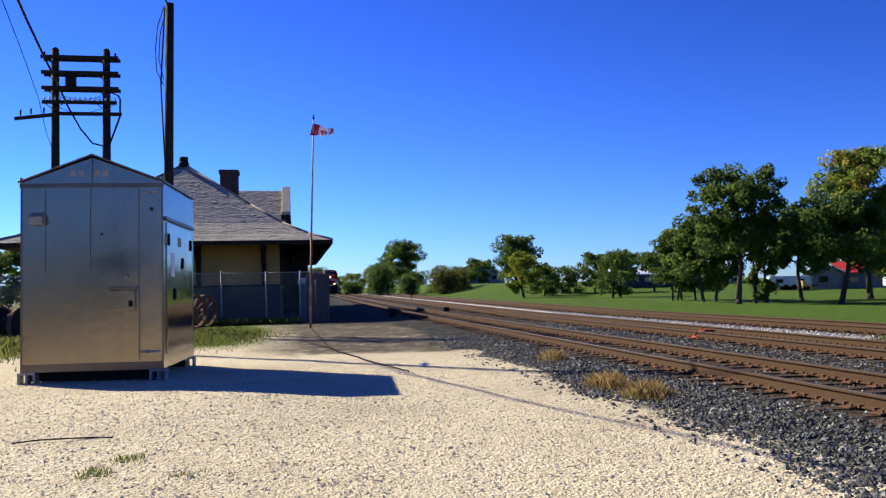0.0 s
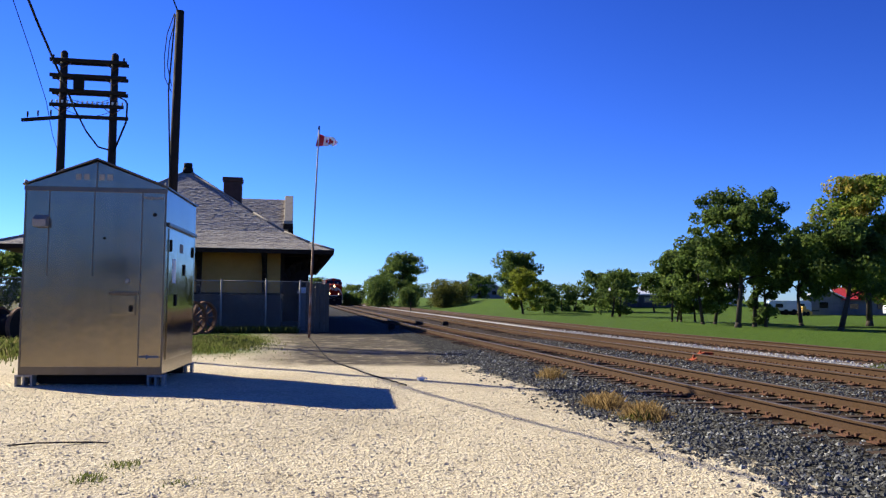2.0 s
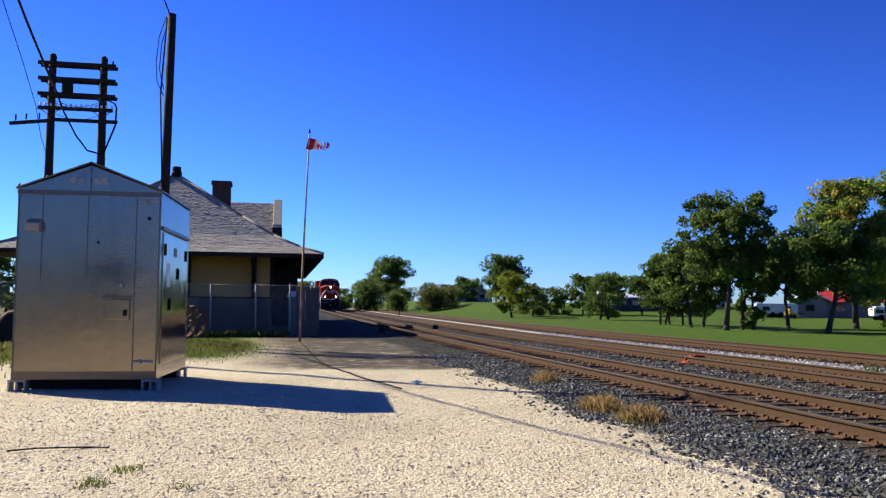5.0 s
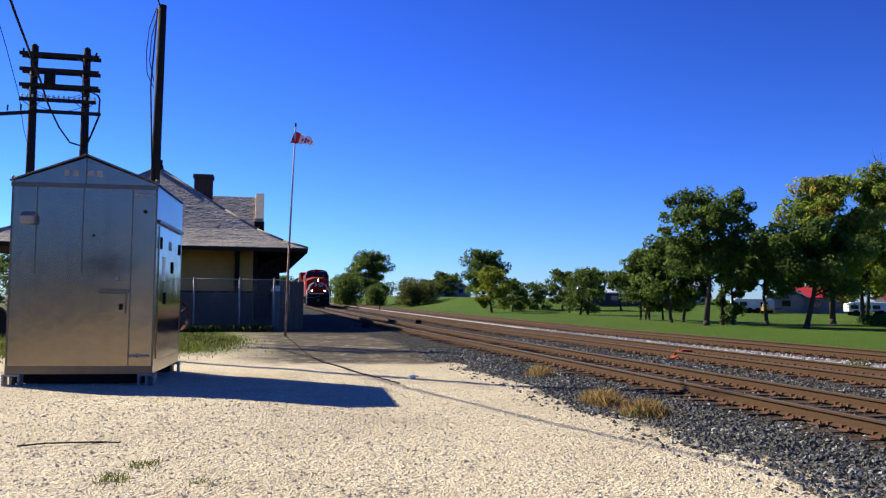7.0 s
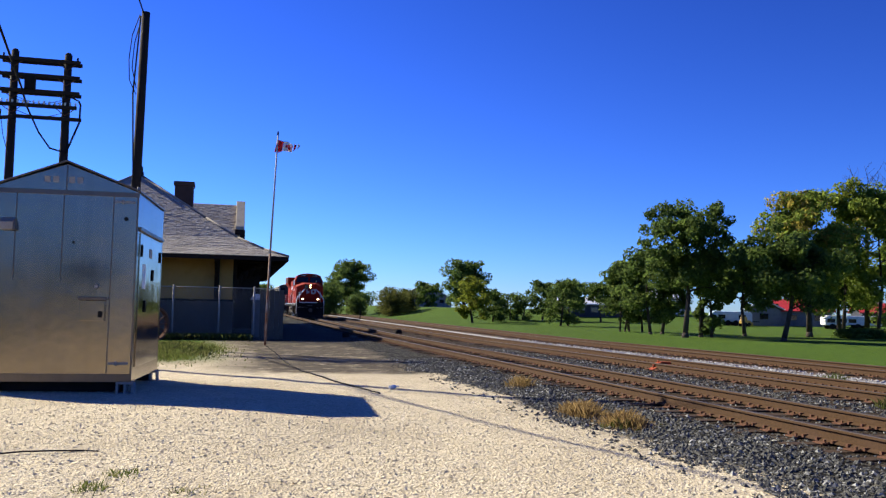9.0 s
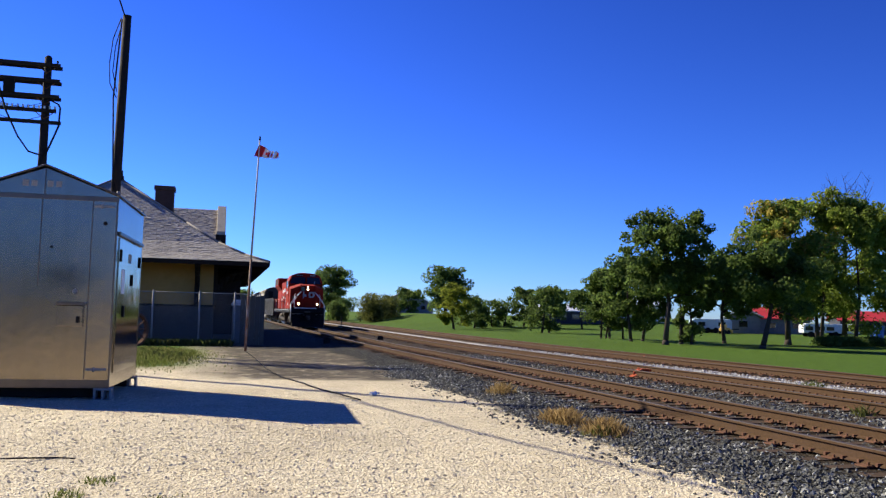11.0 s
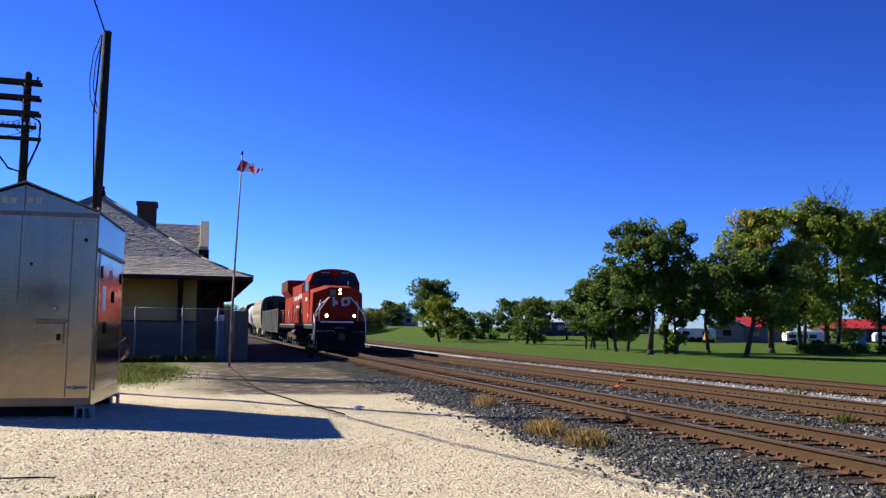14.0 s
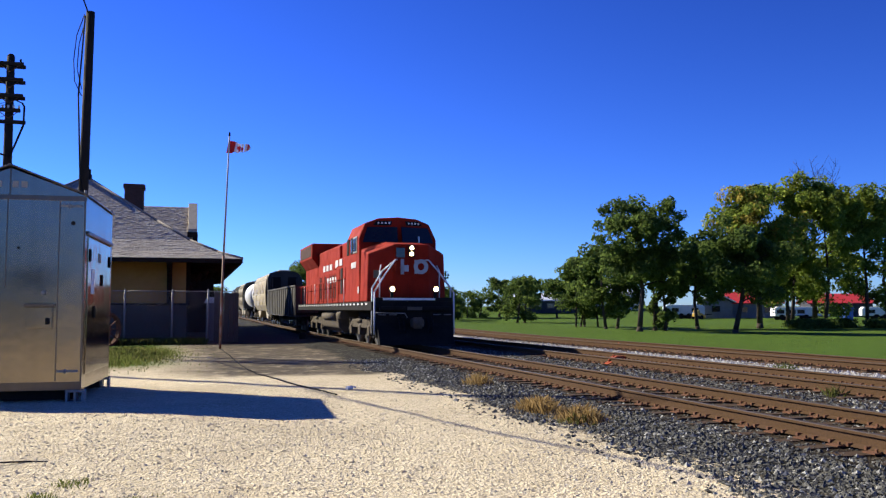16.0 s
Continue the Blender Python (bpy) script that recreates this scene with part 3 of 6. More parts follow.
def build_depot():
    root = thing("railway_depot", at(0, 0), "old hip-roofed railway station with grey shingles and ochre walls", "building")
    # roof shell: rings that climb to the ridge
    bm = B()
    loops = []
    for d, h in PITCH:
        loops.append([bm.verts.new((x, y, EAVE + h)) for x, y in ((DN0 + d, DS0 + d), (DN1 - d, DS0 + d), (DN1 - d, DS1 - d), (DN0 + d, DS1 - d))])
    for A, C in zip(loops, loops[1:]):
        for i in range(4):
            j = (i + 1) % 4
            bm.faces.new((A[i], A[j], C[j], C[i]))
    bm.faces.new(loops[-1])
    low = [bm.verts.new((v.co.x, v.co.y, v.co.z - 0.16)) for v in loops[0]]
    for i in range(4):
        j = (i + 1) % 4
        bm.faces.new((low[i], low[j], loops[0][j], loops[0][i]))
    inner = [bm.verts.new((x, y, EAVE + 0.10)) for x, y in ((WN0, WS0), (WN1, WS0), (WN1, WS1), (WN0, WS1))]
    for i in range(4):
        j = (i + 1) % 4
        bm.faces.new((low[j], low[i], inner[i], inner[j]))
    bm.faces.new(inner)
    bmesh.ops.recalc_face_normals(bm, faces=bm.faces)
    roof = part("roof", bm, M["brown_wood"], root, "broad hip roof with a dark timber soffit")
    # shingle courses on the end slope and the near side slopes
    rng = np.random.default_rng(5)
    verts, faces = [], []

    def shingle(p, q, up0, up1):
        k = len(verts)
        verts.extend((p, q, up1[1], up1[0]))
        verts.extend(tuple(np.array(v) + up0 for v in (p, q, up1[1], up1[0])))
        faces.extend(((k + 4, k + 5, k + 6, k + 7), (k, k + 1, k + 5, k + 4), (k, k + 4, k + 7, k + 3), (k + 1, k + 2, k + 6, k + 5)))

    d, step = -0.06, 0.115
    while d < 8.4:
        h, h2 = climb(max(d, 0)) , climb(min(8.6, d + step * 1.25))
        thick = np.array((0, 0, 0.014 + 0.008 * rng.random()))
        d2 = min(8.6, d + step * 1.25)
        x, end = DN0 + d, DN1 - d
        while x < end:                      # slope that faces the yard
            w = rng.uniform(0.09, 0.22)
            x2 = min(x + w - 0.012, end)
            j = rng.normal(0, 0.013)
            z0, z1 = EAVE + h + 0.015 + abs(rng.normal(0, 0.007)), EAVE + h2 + 0.012
            shingle((x, DS0 + d + j, z0), (x2, DS0 + d + j, z0), thick, ((max(x, DN0 + d2), DS0 + d2, z1), (min(x2, DN1 - d2), DS0 + d2, z1)))
            x += w
        y, end = DS0 + d, DS0 + d + 26
        while y < end:                      # slope that faces the railway
            w = rng.uniform(0.5, 1.0)
            y2 = y + w - 0.012
            z0, z1 = EAVE + h + 0.015, EAVE + h2 + 0.012
            shingle((DN1 - d, y, z0), (DN1 - d, y2, z0), thick, ((DN1 - d2, max(y, DS0 + d2), z1), (DN1 - d2, max(y2, DS0 + d2), z1)))
            y += w
        d += step
    sh = joined("shingle", verts, faces, M["shingle_tone"], root)
    tagged(sh, "weathered grey wooden shingles in courses", kind="stuff")
    # hip caps
    bm = B()
    for sx, x0 in ((1, DN0), (-1, DN1)):
        pts = [(x0 + sx * d, DS0 + d, EAVE + h + 0.05) for d, h in PITCH]
        tube(bm, pts, 0.07, 6)
    part("hip_cap", bm, M["shingle"], root)
    bm = B()
    box(bm, DN0 - 0.02, DN1 + 0.02, DS0 - 0.03, DS0, EAVE - 0.20, EAVE + 0.0, 0.01)
    box(bm, DN1, DN1 + 0.03, DS0, DS1, EAVE - 0.20, EAVE + 0.0, 0.01)
    part("fascia", bm, M["brown_wood"], root)
    # walls with a grey dado
    bm = B()
    box(bm, WN0, WN1, WS0, WS1, 0.3, EAVE + 0.12)
    part("wall", bm, M["yellow_stucco"], root, "ochre stucco wall")
    bm = B()
    box(bm, WN0 - 0.04, WN1 + 0.04, WS0 - 0.04, WS1 + 0.04, -0.2, 1.86, 0.02)
    part("dado", bm, M["grey_wall"], root, "grey painted lower wall")
    bm = B()
    box(bm, WN0 - 0.08, WN1 + 0.08, WS0 - 0.08, WS1 + 0.08, 1.86, 1.97, 0.02)
    part("sill_band", bm, M["brown_wood"], root)
    # posts and curved brackets
    def bracket(x, y, dx, dy, reach):
        bm = B()
        px, py = x + dx * 0.08, y + dy * 0.08
        box(bm, px - 0.13, px + 0.13, py - 0.13, py + 0.13, 1.95, EAVE, 0.02)
        pts = []
        for i in range(9):
            u = i / 8
            a = u * math.pi / 2
            r = reach * (1 - math.cos(a)) * 0.96
            pts.append((px + dx * r, py + dy * r, 2.55 + (EAVE - 0.22 - 2.55) * math.sin(a)))
        for a, b in zip(pts, pts[1:]):
            rod(bm, a, b, 0.12, 0.12, 6)
        rod(bm, (px, py, EAVE - 0.12), (px + dx * reach, py + dy * reach, EAVE - 0.14), 0.10, 0.10, 6)
        part("eave_bracket", bm, M["brown_wood"], root, "dark brown curved timber eave bracket")
    for x in (WN1 - 0.85, WN1 - 4.35, WN1 - 7.8, WN1 - 11.0):
        bracket(x, WS0, 0, -1, 2.6)
    for y in np.arange(WS0 + 0.4, WS1, 3.6):
        bracket(WN1, float(y), 1, 0, 2.6)
    # doors and windows along the railway side, under the eave
    for i, y in enumerate(np.arange(WS0 + 2.2, WS1 - 2, 3.6)):
        bm = B()
        y = float(y)
        box(bm, WN1, WN1 + 0.06, y - 0.55, y + 0.55, 1.0 if i % 2 else 0.1, 2.9, 0.02)
        fr = part("window" if i % 2 else "door", bm, M["brown_wood"], root)
        bm = B()
        box(bm, WN1 + 0.06, WN1 + 0.075, y - 0.45, y + 0.45, 1.1 if i % 2 else 1.5, 2.8)
        part("pane", bm, M["glass"], fr)
    # operator's bay under the cross gable
    bm = B()
    prism(bm, [(WN1, 59.4), (1.35, 60.2), (1.35, 63.0), (WN1, 63.8)], "z", -0.2, EAVE + 0.1, 0.02)
    bay = part("bay", bm, M["brown_wood"], root, "dark timber operator's bay")
    for y in (60.9, 62.2):
        bm = B()
        box(bm, 1.34, 1.39, y - 0.45, y + 0.45, 1.2, 2.9, 0.02)
        part("bay_window", bm, M["glass"], bay)
    # chimney
    bm = B()
    box(bm, -4.15, -3.05, 54.6, 55.7, 6.5, 9.05, 0.03)
    ch = part("chimney", bm, M["brick"], root, "square dark brick chimney")
    bm = B()
    box(bm, -4.22, -2.98, 54.53, 55.77, 9.05, 9.32, 0.03)
    part("chimney_cap", bm, M["brick"], ch)
    # roof finial
    bm = B()
    rod(bm, (-6.2, 53.5, 9.3), (-6.2, 53.5, 9.62), 0.34, 0.3, 12)
    rod(bm, (-6.2, 53.5, 9.62), (-6.2, 53.5, 9.92), 0.26, 0.26, 12)
    part("finial", bm, M["black"], root, "dark round vent at the end of the ridge")
    # cross gable towards the railway
    GS, GZ, GN = 61.5, 8.75, -0.1
    bm = B()
    prism(bm, [(GS - 5.0, 5.3), (GS, GZ), (GS + 5.0, 5.3)], "x", -7.0, GN - 0.25)
    part("cross_gable", bm, M["brown_wood"], root, "shingled cross gable")
    verts, faces = [], []
    for i in range(34):                     # its slope towards the yard
        u0, u1 = i / 34, min(1, (i + 1.25) / 34)
        x = -7.0
        while x < GN - 0.27:
            w = rng.uniform(0.12, 0.3)
            x2, j = min(x + w - 0.012, GN - 0.26), rng.normal(0, 0.01)
            y0, z0 = GS - 5.0 + 5.0 * u0 + j, 5.3 + (GZ - 5.3) * u0 + 0.015 + abs(rng.normal(0, 0.008))
            y1, z1 = GS - 5.0 + 5.0 * u1, 5.3 + (GZ - 5.3) * u1 + 0.012
            shingle((x, y0, z0), (x2, y0, z0), np.array((0, 0, 0.022 + 0.012 * rng.random())), ((x, y1, z1), (x2, y1, z1)))
            x += w
    tagged(joined("shingle", verts, faces, M["shingle_tone"], root), "weathered grey wooden shingles of the cross gable", kind="stuff")
    bm = B()
    prism(bm, [(GS - 5.2, 5.3), (GS, GZ - 0.12), (GS + 5.2, 5.3)], "x", GN - 0.25, GN)
    part("gable_wall", bm, M["yellow_stucco"], root)
    bm = B()
    for sg in (-1, 1):
        prism(bm, [(GS + sg * 3.0, GZ - 2.2), (GS, GZ - 0.02), (GS, GZ + 0.33), (GS + sg * 3.0, GZ - 1.75)], "x", GN - 0.3, GN + 0.28, 0.02)
    part("gable_coping", bm, M["cream"], root, "thick cream gable coping")
    for sg in (-1, 1):
        bm = B()
        box(bm, GN - 0.34, GN + 0.32, GS + sg * 3.0 - 0.5, GS + sg * 3.0 + 0.5, GZ - 3.0, GZ - 2.0, 0.02)
        part("gable_kneeler", bm, M["brown_wood"], root)
    return root


def shingle_tone():
    k = Nodes("wood_shingle")
    g = k.add("ShaderNodeNewGeometry")
    col = k.ramp(g.outputs["Random Per Island"], (0.0, (0.27, 0.235, 0.195)), (0.5, (0.35, 0.31, 0.26)), (1.0, (0.45, 0.405, 0.34)))
    col = k.mix(k.math("MULTIPLY", k.grey(k.noise(0.6, 5), 0.45, 0.7), 0.5), col, (0.22, 0.195, 0.17))
    k.bump(k.noise(30, 4), 0.3, 0.01)
    return k.done(col, 0.95)


M["shingle_tone"] = shingle_tone()
build_depot()


# ------------------------------------------------------------ fence round the depot
def build_fence():
    root = thing("chain_link_fence", at(0, 42.6), "galvanised chain-link fence in front of the station", "fence")
    H = 2.5
    posts = [(-14.6, 0), (-12.0, 0), (-9.4, 0), (-6.9, 0), (-5.1, 0), (-3.13, 0), (-0.98, 0), (0.68, 0), (1.9, 0.3), (2.0, 4), (2.0, 8), (2.0, 12)]
    for x, y in posts:
        bm = B()
        rod(bm, (x, y, -0.2), (x, y, H + 0.05), 0.045, 0.045, 8)
        rod(bm, (x, y, H + 0.05), (x, y, H + 0.1), 0.05, 0.02, 8)
        part("fence_post", bm, M["galv"], root)
    for (x, y), (x2, y2) in zip(posts, posts[1:]):
        bm = B()
        rod(bm, (x, y, H), (x2, y2, H), 0.024, 0.024, 6)
        part("top_rail", bm, M["galv"], root)
        bm = B()
        a, b = Vector((x, y, 0)), Vector((x2, y2, 0))
        ln = (b - a).length
        u = (b - a) / ln
        k, cell = -int(H / 0.075), 0.075
        while k * cell < ln:
            for up in (1, -1):
                p0, p1 = k * cell, k * cell + H
                z0, z1 = (0, H) if up > 0 else (H, 0)
                c0, c1 = max(0, p0), min(ln, p1)
                if c1 - c0 > 0.03:
                    za = z0 + (z1 - z0) * (c0 - p0) / H
                    zb = z0 + (z1 - z0) * (c1 - p0) / H
                    q, w = a + u * c0 + Vector((0, 0, za)), a + u * c1 + Vector((0, 0, zb))
                    rod(bm, q, w, 0.0028, 0.0028, 3)
            k += 1
        part("wire_mesh", bm, M["galv"], root)
    return root


build_fence()


# ------------------------------------------------------------ poles
def build_h_pole():
    root = thing("telegraph_pole", at(0, 37.0), "twin-legged old wooden telegraph pole with five crossarms", "utility pole")
    xs = (-9.33, -7.30)
    for x in xs:
        bm = B()
        rod(bm, (x, 0, -0.3), (x, 0, 11.85), 0.21, 0.15, 12)
        rod(bm, (x, 0, 11.85), (x, 0, 11.95), 0.15, 0.08, 12)
        part("pole_leg", bm, M["pole"], root)
    for z, lo, hi in ((11.5, -9.85, -6.78), (10.85, -9.83, -6.78), (10.2, -9.82, -6.77), (9.6, -9.8, -6.85), (9.12, -9.15, -6.65)):
        for dy in ((-0.22,) if z < 9.7 else (-0.22, 0.22)):
            bm = B()
            box(bm, lo, hi, dy - 0.055, dy + 0.055, z - 0.075, z + 0.075, 0.015)
            part("crossarm", bm, M["pole"], root)
    bm = B()
    box(bm, -10.85, -9.2, -0.35, -0.23, 9.0, 9.14, 0.012, Matrix.Translation((-9.2, 0, 9.1)) @ Matrix.Rotation(radians(-7), 4, "Y") @ Matrix.Translation((9.2, 0, -9.1)))
    part("crossarm", bm, M["pole"], root, "short side arm with insulators")
    for x in np.arange(-9.7, -6.8, 0.2):
        for z in (9.68,) + ((11.58,) if abs(x + 8.3) > 1.2 else ()):
            bm = B()
            rod(bm, (float(x), -0.22, z), (float(x), -0.22, z + 0.12), 0.035, 0.045, 8)
            part("insulator", bm, M["white" if z < 10 else "black"], root)
    for x, z in ((-10.6, 9.0), (-10.2, 9.06), (-9.7, 9.1)):
        bm = B()
        rod(bm, (x, -0.29, z), (x, -0.29, z + 0.24), 0.03, 0.04, 8)
        part("insulator", bm, M["black"], root)
    bm = B()
    box(bm, -8.85, -8.45, -0.40, -0.16, 10.25, 10.8, 0.02)
    part("terminal_box", bm, M["black"], root)
    for x in xs:
        for z in (10.85, 11.5, 10.2, 9.6):
            for sg in (-1, 1):
                bm = B()
                rod(bm, (x, -0.16, z - 0.32), (x + sg * 0.36, -0.2, z - 0.05), 0.018, 0.018, 5)
                part("arm_brace", bm, M["rusty"], root)
    bm = B()
    tube(bm, [(-6.78, -0.25, 9.9), (-6.7, -0.25, 9.75), (-6.72, -0.25, 9.0), (-7.05, -0.2, 8.1), (-7.2, -0.2, 7.7)], 0.04)
    tube(bm, [(-7.3, -0.2, 10.1), (-7.0, -0.25, 10.0), (-6.78, -0.25, 9.9)], 0.03)
    part("riser_pipe", bm, M["cable"], root)
    for z in (9.85, 9.95, 9.4):
        bm = B()
        tube(bm, [(-9.2 + 1.9 * i / 8, -0.24, z - 0.25 * math.sin(math.pi * i / 8)) for i in range(9)], 0.012, 4)
        part("jumper_wire", bm, M["cable"], root)
    # the thick cable that sags to the right leg and runs up over the yard
    bm = B()
    pts = [(-7.4, -0.2, 7.78), (-7.6, -1.2, 7.72), (-7.6, -3.2, 7.95), (-7.4, -6.0, 8.28), (-6.9, -9.0, 8.25), (-6.35, -12.5, 8.15),
           (-6.1, -15.0, 8.45), (-5.95, -16.8, 8.78), (-5.92, -18.2, 9.25), (-5.95, -19.0, 9.6), (-5.95, -22, 10.9), (-5.9, -28, 13.8)]
    tube(bm, pts, 0.034, 6)
    part("service_cable", bm, M["cable"], root, "thick black sagging cable")
    bm = B()
    tube(bm, [(-9.33, -0.2, 7.45), (-8.75, -3.5, 7.75), (-8.04, -7.0, 8.22), (-7.4, -11.0, 8.75), (-6.82, -15.0, 9.32), (-6.2, -20, 10.3), (-5.6, -26, 11.8)], 0.012, 5)
    part("guy_wire", bm, M["cable"], root)


build_h_pole()


def build_tall_pole():
    root = thing("utility_pole", at(-2.66, 22.0, -0.07) @ Matrix.Scale(1.0465, 4), "single dark weathered wooden utility pole", "utility pole")
    bm = B()
    rod(bm, (-0.10, 0, -0.3), (0.0, 0, 8.68), 0.125, 0.098, 14)
    part("pole_shaft", bm, M["pole"], root)
    bm = B()
    pts = [(-0.12, -0.1, 8.58), (-0.28, -0.1, 8.05), (-0.33, -0.1, 7.45), (-0.30, -0.1, 6.95), (-0.13, -0.14, 6.60)]
    tube(bm, pts, 0.012, 5)
    tube(bm, [(-0.12, -0.1, 8.33), (-0.22, -0.1, 7.85), (-0.25, -0.1, 7.25), (-0.13, -0.14, 6.75)], 0.012, 5)
    part("drip_loop", bm, M["cable"], root)
    bm = B()
    tube(bm, [(-0.10, -0.15, 8.53), (-0.2, -0.145, 6.6), (-0.08, -0.15, 4.0), (-0.09, -0.17, 0.1)], 0.02, 6)
    part("conduit", bm, M["cable"], root)
    bm = B()
    a, b = Vector((-0.05, -0.05, 8.65)), Vector((-1.5, -13.5, 15.0))
    tube(bm, [tuple(a.lerp(b, i / 10) - Vector((0, 0, 0.8 * math.sin(math.pi * i / 10)))) for i in range(11)], 0.018, 5)
    part("drop_wire", bm, M["cable"], root)


build_tall_pole()
FLAG_N, FLAG_S = 1.07, 35.6


def build_flagpole():
    root = thing("flagpole", at(FLAG_N, FLAG_S), "slender rust-streaked white flagpole", "flagpole")
    bm = B()
    rod(bm, (-0.03, 0, -0.2), (0.06, 0, 3.8), 0.055, 0.047, 10)
    part("lower_pole", bm, M["rusty_white"], root, "rust-streaked lower pole")
    bm = B()
    rod(bm, (0.06, 0, 3.8), (0.22, 0, 8.8), 0.043, 0.03, 10)
    part("upper_pole", bm, M["white_worn"], root)
    bm = B()
    rod(bm, (0.22, 0, 8.8), (0.22, 0, 8.96), 0.045, 0.03, 8)
    part("truck", bm, M["black"], root)


def streaked(name, amount):
    k = Nodes(name)
    col = k.mix(k.math("MULTIPLY", k.grey(k.noise(3, 5, 0.7, (1, 1, 0.3)), 0.3, 0.5), amount), (0.60, 0.55, 0.48), (0.26, 0.10, 0.035))
    return k.done(col, 0.7)


M["rusty_white"], M["white_worn"] = streaked("rust_streaked_paint", 1.0), streaked("flaking_white_paint", 0.35)
build_flagpole()


# ------------------------------------------------------------ train
def wheelset(parent, y, r=0.52):
    """Two wheels on an axle, turning together."""
    bm = B()
    rod(bm, (-0.9, 0, 0), (0.9, 0, 0), 0.09, 0.09, 10)
    for sx in (-1, 1):
        rod(bm, (sx * 0.69, 0, 0), (sx * 0.82, 0, 0), r, r, 24)
        rod(bm, (sx * 0.66, 0, 0), (sx * 0.69, 0, 0), r + 0.03, r + 0.03, 24)
        for i in range(6):
            a = i * math.pi / 3
            box(bm, sx * 0.82 - 0.01, sx * 0.82 + 0.02, r * 0.55 * math.cos(a) - 0.05, r * 0.55 * math.cos(a) + 0.05, r * 0.55 * math.sin(a) - 0.05, r * 0.55 * math.sin(a) + 0.05)
    return part("wheelset", bm, M["steel"], parent, "", pose(0, y, r))


def side_frame(parent, y0, y1, axles, x):
    bm = B()
    sx = 1 if x > 0 else -1
    lo, hi = sorted((x, x + sx * 0.16))
    prism(bm, [(y0, 0.52), (y0 + 0.3, 0.75), (y0 + 0.9, 0.95), (y1 - 0.9, 0.95), (y1 - 0.3, 0.75), (y1, 0.52), (y1 - 0.4, 0.42), (y1 - 0.9, 0.62), (y0 + 0.9, 0.62), (y0 + 0.4, 0.42)], "x", lo, hi, 0.02)
    for a in axles:
        box(bm, lo - 0.04, hi + 0.06, a - 0.2, a + 0.2, 0.33, 0.72, 0.03)
        for d in (-0.32, 0.32):
            for z in np.arange(0.62, 1.0, 0.07):
                rod(bm, (x + sx * 0.10, a + d, float(z)), (x + sx * 0.10, a + d, float(z) + 0.035), 0.09, 0.09, 8)
    rod(bm, (x + sx * 0.14, (y0 + y1) / 2 - 0.5, 0.9), (x + sx * 0.14, (y0 + y1) / 2 + 0.5, 0.9), 0.09, 0.09, 8)
    part("truck_frame", bm, M["underframe"], parent, "dust-grey cast truck side frame")


